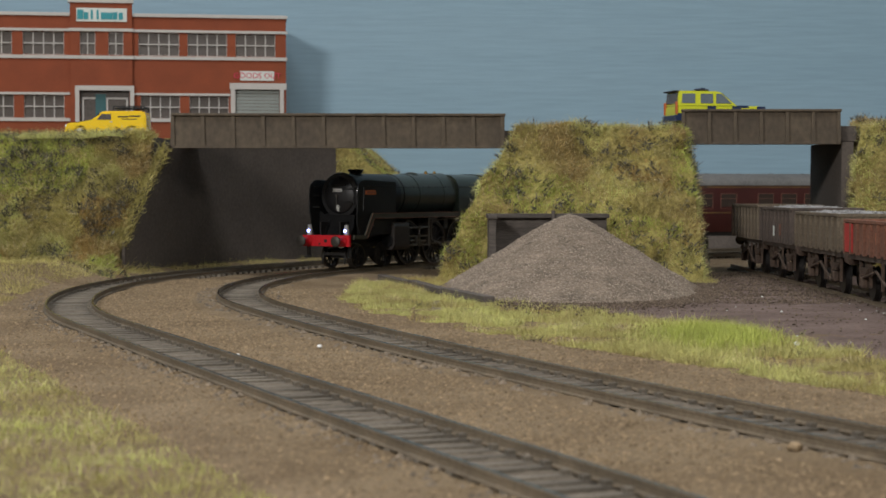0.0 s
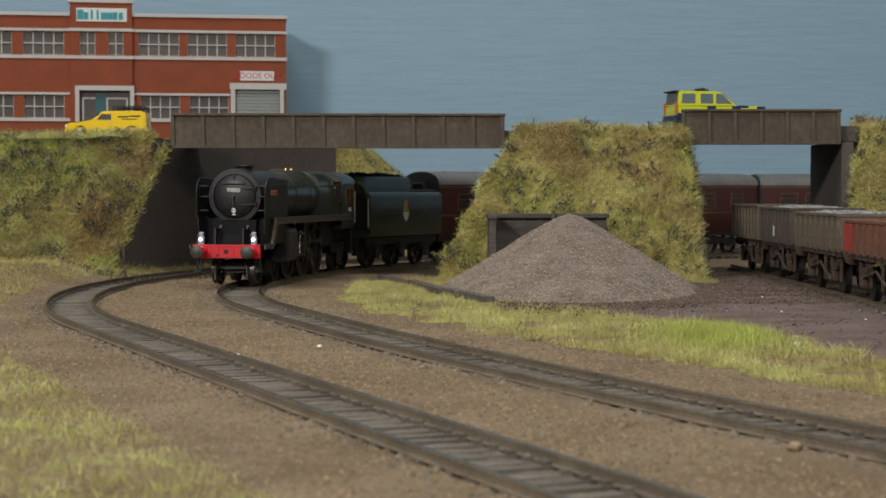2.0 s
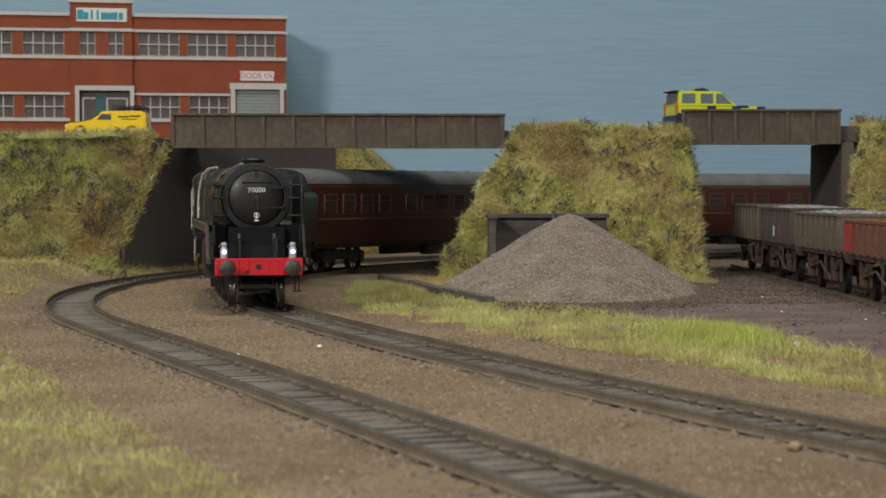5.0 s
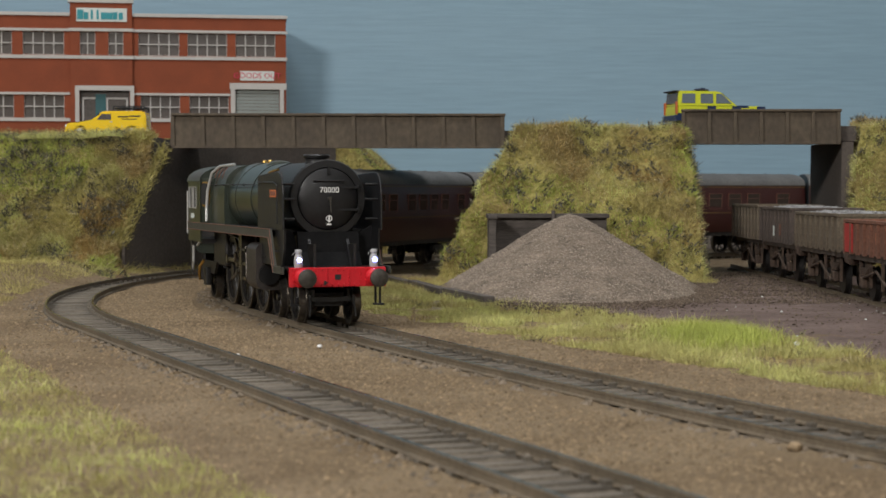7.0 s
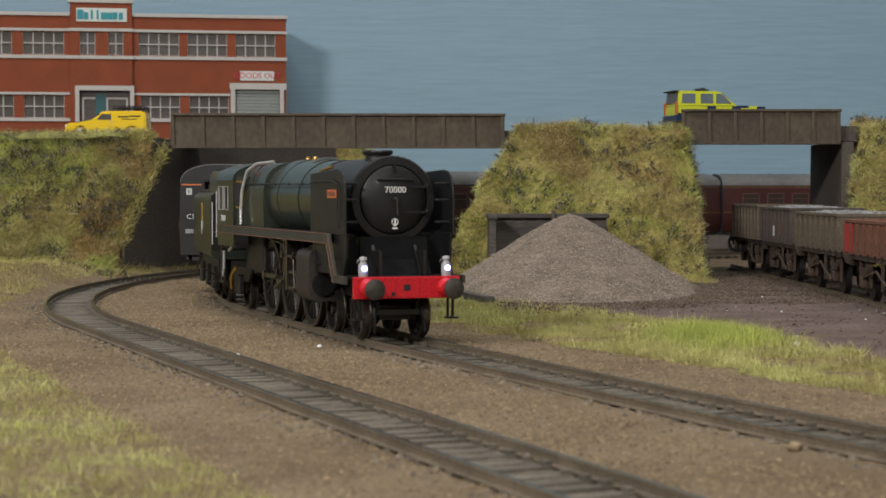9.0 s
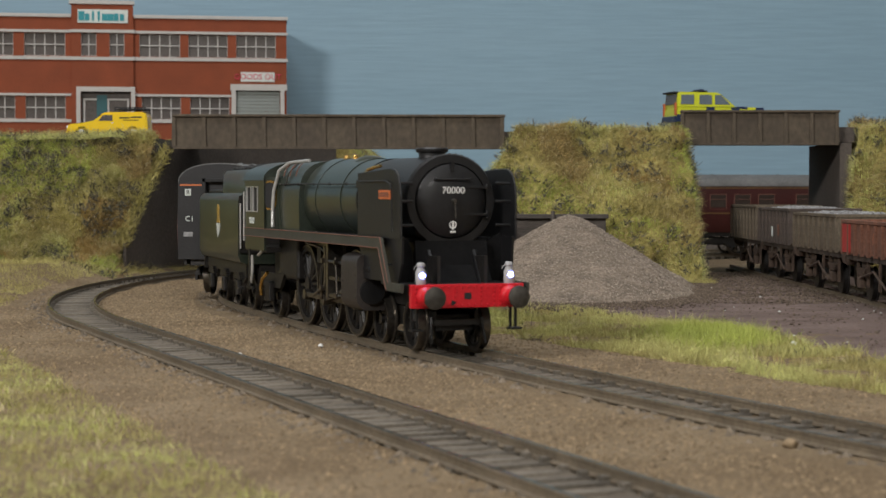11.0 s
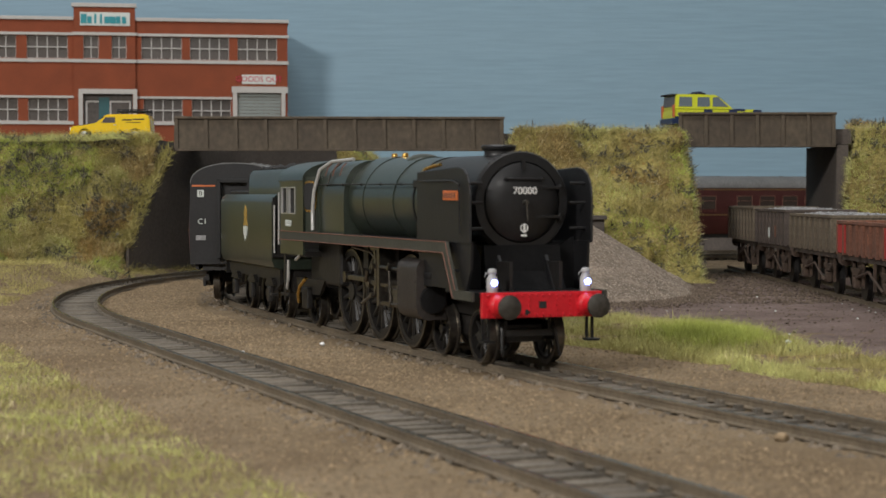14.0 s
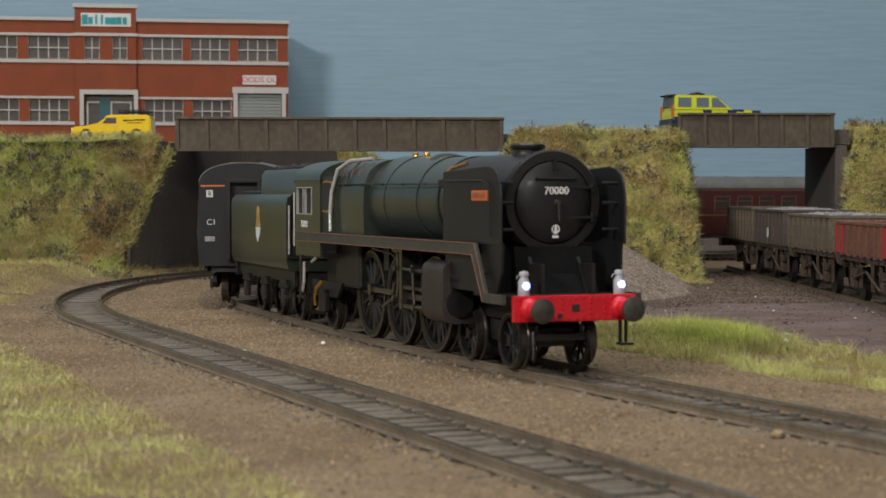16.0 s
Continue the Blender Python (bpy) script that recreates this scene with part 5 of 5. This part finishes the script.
    for ax in (-L * 0.27, L * 0.27):
        for s in (-1, 1):
            bm = BM()
            prism(bm, [(ax - 4.5, zb - 2.5), (ax + 4.5, zb - 2.5), (ax + 2.0, 5), (ax - 2.0, 5)], *sorted((s * 10.8, s * 11.6)), "y")
            box(bm, ax - 2.0, ax + 2.0, *sorted((s * 11.6, s * 13.8)), 4.6, 8.6, 0.4)
            for k in range(4):
                box(bm, ax - 8 + k * 1.4, ax + 8 - k * 1.4, *sorted((s * 11.8, s * 13.2)), 11.4 - k * 0.7, 12.0 - k * 0.7)
            part("axleguard", bm, M_AXLE, w, "rust-brown axleguard and spring")
        for s in (-1, 1):
            bm = BM()
            lathe(bm, [(6.0, -1.1), (6.0, 0.6), (6.7, 0.8), (6.7, 1.2), (1, 1.2), (1.0, -1.1)], Matrix.Translation((ax, s * 8.6, 6.0)) @ Matrix.Rotation(s * math.pi / 2, 4, "X"), 24)
            part("wheel", bm, M_FRAME, w)
    bm = BM()
    pipe(bm, [(-L * 0.3, -13.2, 8), (0, -13.6, 11.5), (L * 0.12, -14.4, 9.5), (L * 0.3, -14.6, 5.5)], 0.5)
    part("brake_lever", bm, M_AXLE, w)
    part("lever_guide", box(BM(), L * 0.1, L * 0.1 + 1.6, -14.0, -13.2, 5, zb - 2.5), M_AXLE, w)
    for ax in (-L * 0.27 - 8, -L * 0.27 + 8, L * 0.27 - 8, L * 0.27 + 8):
        part("brake_hanger", box(BM(), ax - 0.6, ax + 0.6, -12.5, -11.5, 5, zb - 2.5), M_AXLE, w)
    return w


wagon(929, 82, M_WAGB, "grey-brown open mineral wagon, empty and rusty inside", height=33.3)
wagon(845, 82, M_WAGD, "dark maroon-grey open wagon with a small white label", load=True, label_plate=True, height=32.6)
wagon(752, 92, M_WAGB, "grey-brown open wagon filled with pale stone", load=True, height=31.3)
wagon(655, 92, M_WAGR, "rust-red open wagon with a bright red panel", red=True, height=29.5)
wagon(559, 92, M_WAGR, "rust-red open wagon with a bright red panel", red=True, height=29.5)

# ---- edging timbers along the yard ----
p0, p1 = Vector((-29, 884)), Vector((17, 692))
d = (p1 - p0).normalized()
proto = None
for i in range(3):
    a = p0 + d * (i * 66)
    m = at(a.x, a.y, -2.4 + 0.5 * i % 0.7, random.uniform(-1, 1), random.uniform(-0.5, 0.5), math.degrees(math.atan2(d.y, d.x)) + random.uniform(-1.2, 1.2))
    tb = part("edging_timber", box(BM(), 0, 64, -2.2, 2.2, 0, 2.8, 0.35), M_TIMBER)
    tb.matrix_basis = m
    tagged(tb, "weathered grey timber baulk lying along the yard", "timber", "yard edging timbers")

# ---- grass, scrub and loose stones ----
RNG = np.random.default_rng(7)
M_DRY = material("straw_dry_grass", (0.46, 0.34, 0.15), 0.85, var=0.3, scale=50, fine=200, bump=0, island=0.4, spec=0.2)


def blades(name, pts, normals, length, width, mat, label, lean=0.9, category="grass"):
    """Many separate tapering blades standing on given places; pts and normals are arrays in millimetres."""
    n = len(pts)
    d = normals + lean * RNG.normal(size=(n, 3)) * 0.55
    d[:, 2] = np.abs(d[:, 2]) + 0.15
    d /= np.linalg.norm(d, axis=1)[:, None]
    side = np.cross(d, RNG.normal(size=(n, 3)))
    side /= np.linalg.norm(side, axis=1)[:, None]
    ln = RNG.uniform(length[0], length[1], n)[:, None]
    w = RNG.uniform(width[0], width[1], n)[:, None]
    bend = RNG.normal(size=(n, 3)) * 0.22 * ln
    base = pts - normals * 0.6
    mid = base + d * ln * 0.55 + bend * 0.25
    tip = base + d * ln + bend
    tip[:, 2] -= ln[:, 0] * 0.1
    v = np.empty((n, 5, 3))
    v[:, 0], v[:, 1] = base - side * w, base + side * w
    v[:, 2], v[:, 3] = mid + side * w * 0.8, mid - side * w * 0.8
    v[:, 4] = tip
    idx = np.arange(n)[:, None] * 5
    quads = idx + np.array([[0, 1, 2, 3]])
    tris = idx + np.array([[3, 2, 4]])
    me = bpy.data.meshes.new(name)
    me.from_pydata((v.reshape(-1, 3) * 0.001).tolist(), [], quads.tolist() + tris.tolist())
    me.materials.append(mat)
    return tagged(new(name, me), label, category, kind="stuff")


def skin_samples(ob, count, keep):
    """Places and normals spread evenly over the faces of a bank that keep() lets through."""
    me = ob.data
    tri = []
    for p in me.polygons:
        c = p.center * 1000
        if keep(c, p.normal):
            vs = [me.vertices[i].co * 1000 for i in p.vertices]
            for k in range(1, len(vs) - 1):
                tri.append((*vs[0], *vs[k], *vs[k + 1], *p.normal))
    tri = np.array(tri)
    a, b, c, nn = tri[:, :3], tri[:, 3:6], tri[:, 6:9], tri[:, 9:]
    area = np.linalg.norm(np.cross(b - a, c - a), axis=1)
    pick = RNG.choice(len(tri), count, p=area / area.sum())
    u, w = RNG.random(count)[:, None], RNG.random(count)[:, None]
    flip = (u + w) > 1
    u, w = np.where(flip, 1 - u, u), np.where(flip, 1 - w, w)
    return a[pick] + u * (b - a)[pick] + w * (c - a)[pick], nn[pick].copy()


def patchy(p, k, seed, cut):
    """Keeps the places where a soft noise is high, so that growth comes in patches."""
    v = np.array([noise.noise(Vector((x * k + seed, y * k, z * k))) for x, y, z in p])
    return v > cut


seen = lambda c, n: c.z > -2 and (n.y < 0.35) and c.y < 1010
for bank, cnt in ((bank_mid, 66000), (bank_left, 96000), (bank_right, 26000), (bank_far, 9000), (bank_foot, 9000)):
    ok = seen if bank is not bank_far else (lambda c, n: c.z > 20)
    if bank is bank_left:
        ok = lambda c, n: c.z > -2 and n.y < 0.35 and c.y < 975 and c.x > -270
    if bank is bank_right:
        ok = lambda c, n: c.z > 2 and n.y < 0.35 and c.y < 1000 and c.x < 270
    p, n = skin_samples(bank, cnt, ok)
    p = p + n * (1.6 * np.array([noise.noise(Vector(q) * 0.11) for q in p]))[:, None]
    lush = patchy(p, 0.024, 4.0, 0.14 if bank is bank_left else 0.24)
    bright = patchy(p, 0.03, 29.0, 0.04) & ~lush
    rust = patchy(p, 0.032, 51.0, 0.34 if bank is bank_left else 0.38) & ~lush
    brown = patchy(p, 0.045, 17.0, 0.14) & ~lush & ~rust & ~bright
    bright &= ~rust
    rest = ~(lush | bright | rust | brown)
    for mask, ln, mt, lb in ((rust, (1.8, 4.4), M_RUST, "rust-brown withered grass on the bank"), (brown, (2.0, 4.2), M_DRY, "straw and brown dead grass on the bank"),
                             (rest, (2.0, 4.8), M_GRASS, "dry olive and straw static grass on the bank"), (bright, (2.0, 5.0), M_GRASS_L, "fresh yellow-green static grass on the bank"),
                             (lush, (1.6, 4.2), M_GRASS_G, "lush green grass in patches on the bank")):
        if mask.any():
            blades("bank_grass", p[mask], n[mask], ln, (0.06, 0.15), mt, lb)
    # dark curled weeds in tight clumps
    p, n = skin_samples(bank, max(60, cnt // 80), ok)
    tuf = patchy(p, 0.05, 11.0, -0.12)
    p, n = p[tuf] + n[tuf] * 1.6, n[tuf]
    pp = np.repeat(p, 16, axis=0) + RNG.normal(size=(len(p) * 16, 3)) * 1.25
    blades("bank_scrub", pp, np.repeat(n, 16, axis=0), (1.2, 3.2), (0.14, 0.36), M_SCRUB, "dark tangled scrub and twigs on the bank", 2.2, "scrub")
    p, n = skin_samples(bank, cnt // 9, ok)
    blades("bank_straw", p, n, (3.0, 6.8), (0.05, 0.11), M_FIBRE, "bleached straw fibres standing out of the bank", 1.7)


wt = np.array([(x, y, h) for (x, y), h in zip(arc_pts[:5], arc_tops[:5])])
u = RNG.uniform(0, 3.999, 2600)
k = u.astype(int)
edge_p = wt[k] + (wt[k + 1] - wt[k]) * (u - k)[:, None] + RNG.normal(size=(2600, 3)) * np.array([[1.4, 2.0, 1.2]]) - np.array([[1.6, 0, 0.8]])
blades("wall_edge_grass", edge_p, np.tile(np.array([[0.35, -0.5, 0.8]]), (2600, 1)), (2.0, 5.5), (0.09, 0.2), M_GRASS, "olive grass hanging over the wing wall", 1.3)


def verge(name, count, sampler, length, mat, label, k=0.035, cut=-0.15, seed=2.0):
    p = np.array([sampler() for _ in range(count)])
    p = p[patchy(p, k, seed, cut)]
    n = np.tile(np.array([[0.0, 0.0, 1.0]]), (len(p), 1))
    return blades(name, p, n, length, (0.03, 0.085), mat, label, 1.35)


def beside(go, s0, s1, o0, o1, edge=None):
    def pick():
        while True:
            s, o = RNG.uniform(s0, s1), RNG.uniform(o0, o1)
            x, y, _ = go(s, o)
            if edge is None or edge(x, y):
                return x, y, ground_z(x, y) + (0.5 if x > 0 else 0)
    return pick


def strip_by_yard():
    """Places in the grass strip between the inner track and the yard."""
    while True:
        x = RNG.uniform(-40, 116)
        far = yard_edge(max(x, 4)) if x > 4 else 753 - 2.6 * (x - 4)
        y = far + 4 - RNG.random() ** 1.25 * 190
        if y < 885 and near_off(x, y) > 36 + 9 * noise2(x, y, 0.05, 31):
            return x, y, ground_z(x, y) + (0.6 if x > 0 and y > 600 else 0)


def yard_tuft():
    x, y = RNG.normal(77, 7), RNG.normal(528, 15)
    return x, y, ground_z(x, y) + 0.4


not_yard = lambda x, y: (x < 18 or y < yard_edge(x) + 3) and y < 880
verge("verge_grass", 240000, strip_by_yard, (1.2, 3.6), M_GRASS_L, "bright yellow-green grass strip beside the yard", 0.045, 0.0, 2.0)
verge("verge_grass", 34000, strip_by_yard, (1.0, 3.4), M_GRASS, "mixed olive and straw grass beside the yard", 0.05, -0.1, 40.0)
verge("verge_grass", 22000, strip_by_yard, (1.0, 2.6), M_DRY, "short straw-coloured grass beside the track", 0.05, 0.05, 9.0)
verge("verge_grass", 20000, yard_tuft, (2.2, 5.6), M_GRASS_G, "tall pale tuft of spring grass at the yard edge", 0.02, -0.9, 21.0)
verge("foreground_grass", 130000, beside(outer_line, -90, 460, 41, 132), (1.0, 2.6), M_GRASS_L, "short yellow-green foreground grass", 0.045, -0.36, 5.0)
verge("foreground_grass", 40000, beside(outer_line, -90, 460, 40, 130), (0.8, 2.4), M_GRASS, "mixed olive and straw foreground grass", 0.05, 0.0, 44.0)
verge("foreground_grass", 36000, beside(outer_line, -90, 460, 42, 130), (1.0, 3.0), M_GRASS_G, "patches of greener foreground grass", 0.035, 0.08, 61.0)
verge("foreground_grass", 26000, beside(outer_line, -110, 460, 36, 125), (0.8, 2.2), M_DRY, "short straw-coloured foreground grass", 0.05, 0.0, 6.0)
verge("lineside_grass", 4000, beside(outer_line, -560, -320, 18.5, 25.5), (1.5, 4.5), M_GRASS, "dry grass along the foot of the wall", 0.05, -0.2, 15.0)
verge("lineside_grass", 34000, beside(outer_line, -420, -110, 24, 110, lambda x, y: y < 930), (1.6, 4.0), M_GRASS, "mixed dry grass at the foot of the bank", 0.04, -0.32, 8.0)
verge("bank_foot_grass", 15000, lambda: (RNG.uniform(-26, 30), RNG.uniform(780, 885), -2.6), (2.0, 4.5), M_GRASS, "mixed dry grass at the foot of the bank", 0.05, -0.3, 3.0)
verge("bank_foot_grass", 9000, lambda: (RNG.uniform(-26, 30), RNG.uniform(780, 885), -2.6), (2.0, 5.0), M_DRY, "straw-coloured grass at the foot of the bank", 0.05, -0.05, 37.0)


def crest_place():
    x = RNG.uniform(-265, -152)
    return x, RNG.uniform(944, 984), 67.6 + 2.0 * noise2(x, 0, 0.05)


verge("crest_grass", 12000, crest_place, (2.0, 6.4), M_GRASS_L, "long pale grass along the crest of the bank", 0.06, -0.02, 12.0)
verge("crest_grass", 7000, lambda: (RNG.uniform(-208, -150), RNG.uniform(966, 979), 67.9), (2.4, 5.6), M_GRASS, "long dry grass at the roadside", 0.08, -0.3, 71.0)
verge("crest_grass", 2600, lambda: (RNG.uniform(38, 118), RNG.uniform(912, 950), 70.5), (1.6, 4.6), M_GRASS_L, "pale grass along the top of the bank", 0.06, 0.05, 14.0)

verge("bank_foot_grass", 4000, lambda: (RNG.uniform(100, 124), RNG.uniform(838, 866), -2.4), (2.0, 4.8), M_GRASS, "mixed dry grass at the foot of the bank", 0.05, -0.3, 23.0)


def tufts(name, centres, per, length, mat, label):
    """Separate clumps of longer blades."""
    c = np.repeat(np.array(centres), per, axis=0)
    p = c + RNG.normal(size=c.shape) * np.array([[1.6, 2.0, 0.15]])
    return blades(name, p, np.tile(np.array([[0.0, 0.0, 1.0]]), (len(p), 1)), length, (0.05, 0.13), mat, label, 1.3)


tufts("verge_tuft", [strip_by_yard() for _ in range(110)], 70, (2.0, 4.8), M_GRASS_L, "taller clumps of pale grass in the strip")
tufts("verge_tuft", [strip_by_yard() for _ in range(60)], 40, (2.0, 4.4), M_FIBRE, "bleached straw clumps in the strip")
tufts("verge_weed", [strip_by_yard() for _ in range(14)], 60, (1.5, 3.6), M_SCRUB, "dark weedy clumps in the strip")
fore = beside(outer_line, -90, 460, 44, 125)
tufts("foreground_tuft", [fore() for _ in range(150)], 60, (1.4, 3.6), M_GRASS_L, "taller clumps of foreground grass")
tufts("foreground_tuft", [fore() for _ in range(90)], 40, (1.4, 3.4), M_FIBRE, "bleached straw clumps of foreground grass")
tufts("foreground_weed", [fore() for _ in range(30)], 40, (1.0, 2.6), M_SCRUB, "dark weedy clumps of foreground growth")


def crumbs(name, pts, size, mat, label, category="stones"):
    """Loose angular stones, each a squashed eight-sided lump."""
    n = len(pts)
    pts = np.array(pts)
    oc = np.array([[1, 0, 0], [-1, 0, 0], [0, 1, 0], [0, -1, 0], [0, 0, 1], [0, 0, -1]], float)
    fc = np.array([[0, 2, 4], [2, 1, 4], [1, 3, 4], [3, 0, 4], [2, 0, 5], [1, 2, 5], [3, 1, 5], [0, 3, 5]])
    sz = RNG.uniform(size[0], size[1], (n, 1, 1)) * RNG.uniform(0.6, 1.2, (n, 6, 1))
    v = oc[None] * sz
    a = RNG.uniform(0, 6.28, n)
    c, s = np.cos(a)[:, None], np.sin(a)[:, None]
    v = np.stack([v[..., 0] * c - v[..., 1] * s, v[..., 0] * s + v[..., 1] * c, v[..., 2] * 0.75], -1) + pts[:, None]
    f = (np.arange(n)[:, None, None] * 6 + fc[None]).reshape(-1, 3)
    me = bpy.data.meshes.new(name)
    me.from_pydata((v.reshape(-1, 3) * 0.001).tolist(), [], f.tolist())
    me.materials.append(mat)
    return tagged(new(name, me), label, category, kind="stuff")


def strip_pts(go, count, s0, s1, o0, o1, dz=0.0):
    out = []
    for _ in range(count):
        x, y, _p = go(RNG.uniform(s0, s1), RNG.uniform(o0, o1))
        out.append((x, y, ground_z(x, y) + dz))
    return out


M_DIRT = material("dark_earth_crumb", (0.15, 0.115, 0.085), 0.95, var=0.3, scale=300, bump=0, island=0.4, spec=0.2)
M_EARTH_P = material("earth_grain", (0.27, 0.20, 0.122), 0.95, var=0.3, scale=300, bump=0, island=0.36, spec=0.2)
pts = strip_pts(outer_line, 16000, -330, 430, -45, -10) + strip_pts(outer_line, 9000, -330, 430, 10, 48) + strip_pts(inner_line, 14000, -150, 520, -62, -10)
crumbs("ballast_grains", pts, (0.22, 0.6), M_EARTH_P, "fine brown ballast grains over the ground", "ballast")
pts = strip_pts(outer_line, 420, -330, 430, 9.6, 17) + strip_pts(inner_line, 420, -250, 520, 9.6, 17) + strip_pts(inner_line, 260, -250, 520, -8, 8, -0.2) + strip_pts(inner_line, 200, -250, 520, -17, -9.6)
crumbs("lineside_stones", pts, (0.5, 1.15), M_STONE, "small grey stones along the sleeper ends")
pts = []
for _ in range(26000):
    a, r = RNG.uniform(0, 6.28), math.sqrt(RNG.random()) * 52
    x, y = PILE[0] + r * math.cos(a), PILE[1] + r * 2.35 * math.sin(a)
    if y < PILE[1] + 45:
        pts.append((x, y, pile_h(x, y)))
crumbs("pile_stones", pts, (0.2, 0.55), M_GRAVEL_P, "loose pale gravel stones on the heap", "gravel")
pts = [(RNG.uniform(80, 165), RNG.uniform(690, 960), -1.6) for _ in range(6000)]
pts += [(PILE[0] + (46 + RNG.gamma(2.0, 4.5)) * math.cos(a), PILE[1] + (46 + RNG.gamma(2.0, 4.5)) * 2.3 * math.sin(a), -1.6) for a in RNG.uniform(-2.2, 0.5, 3500)]
pts += [(x, y, yard_z(x, y)) for x, y in ((RNG.uniform(25, 230), RNG.uniform(480, 760)) for _ in range(2000)) if y > yard_edge(min(x, 119)) + 4]
crumbs("yard_rubble", pts, (0.2, 0.8), M_DIRT, "dark crumbs and rubble across the yard")
pts = [(x, y, yard_z(x, y)) for x, y in ((RNG.uniform(40, 200), RNG.uniform(500, 800)) for _ in range(60)) if y > yard_edge(min(x, 119)) + 4]
crumbs("yard_chips", pts, (0.25, 0.7), M_SIGNB, "scattered pale stone chips in the yard")
for i, (x, y, r, mt, lb) in enumerate(((-33, 498, 0.75, M_WHITE, "small white pebble on the ballast"), (56.8, 300, 1.3, M_EARTH_P, "pale brown pebble beside the rail"),
                                       (-10, 362, 0.5, M_WHITE, "scrap of white litter between the rails"), (-11.4, 363, 0.4, M_RED, "scrap of red litter between the rails"),
                                       (13.6, 293, 0.6, M_GRAVEL_P, "small ochre pebble in the track"), (-52, 472, 0.6, M_WHITE, "small white pebble on the ballast"), (96, 505, 0.9, M_SIGNB, "pale scrap lying in the yard"))):
    bm = BM()
    bmesh.ops.create_icosphere(bm, subdivisions=2, radius=r, matrix=Matrix.Translation((x, y, -2.0 + r * 0.5)) @ Matrix.Diagonal((1, 1.2, 0.7, 1)))
    for v in bm.verts:
        v.co += Vector((noise.noise(v.co * 0.9), noise.noise(v.co * 0.9 + Vector((5, 0, 0))), noise.noise(v.co * 1.1))) * r * 0.25
    tagged(part("pebble", bm, mt), lb, "pebble")

# ---- what moves ----
S_ROWS = ((0, -300), (0.5, -262), (1, -217.5), (1.5, -170), (2, -128.5), (2.5, -96), (3, -69.5), (3.5, -44.5), (4, -17.5), (4.5, 8), (5, 32), (5.5, 54), (6, 74.3), (6.5, 93.2),
          (7, 111.2), (7.5, 129.0), (8, 146.2), (8.5, 161.3), (9, 175.3), (9.5, 187.6), (10, 199), (10.5, 209.5), (11, 219.3), (11.5, 228.4), (12, 236.7), (12.5, 244.2),
          (13, 251.4), (13.5, 258.1), (14, 264.3), (14.5, 270.4), (15, 275.9), (15.5, 279.7), (16, 281.8))


def run_at(t):
    """How far the front of the engine has gone along the inner track."""
    ts, ss = zip(*S_ROWS)
    i = max(0, min(len(ts) - 2, int(t * 2)))
    p = [ss[max(0, min(len(ss) - 1, i + k))] for k in (-1, 0, 1, 2)]
    if i == 0:
        p[0] = 2 * p[1] - p[2]
    u = t * 2 - i
    return p[1] + 0.5 * u * (p[2] - p[0] + u * (2 * p[0] - 5 * p[1] + 4 * p[2] - p[3] + u * (3 * (p[1] - p[2]) + p[3] - p[0])))


def on_track(s, a, b):
    """The pose of a vehicle whose front is at s and whose axles at a and b sit on the track."""
    p, q = Vector(inner_line(s + a)[:2]), Vector(inner_line(s + b)[:2])
    d = (p - q).normalized()
    o = p - d * a
    return at(o.x, o.y, 0, 0, 0, math.degrees(math.atan2(d.y, d.x)))


def motions():
    times = [i * 0.25 for i in range(65)]
    walk(loco, [(t, on_track(run_at(t), -67, -118)) for t in times])
    walk(tender, [(t, on_track(run_at(t) - 179, -14, -68)) for t in times])
    for i, c in enumerate(coaches):
        walk(c, [(t, on_track(run_at(t) - 277 - 275 * i, -36, -231)) for t in times])
    fine = [i * 0.1 for i in range(161)]
    runs = [run_at(t) - run_at(16) for t in fine]
    for w, r, p, quarter in WHEELS:
        walk(w, [(t, at(*p, 0, math.degrees(s / r) + quarter - 20)) for t, s in zip(fine, runs)])
    for rod, sgn, what in RODS:
        rows = []
        for t, s in zip(fine, runs):
            a = s / 12.0 + radians((0 if sgn < 0 else 90) - 20)
            cx, cz = 4.2 * math.cos(a), -4.2 * math.sin(a)
            cross = -92.5 + cx + math.sqrt(27.0 ** 2 - (cz - 1.2) ** 2)
            if what == "side":
                m = at(-92.5 + cx, 0, 12 + cz)
            elif what == "main":
                m = at(-92.5 + cx, 0, 12 + cz, 0, math.degrees(math.atan2(cz - 1.2, cross + 92.5 - cx)))
            else:
                m = at(cross, 0, 13.2)
            rows.append((t, m))
        walk(rod, rows)


motions()
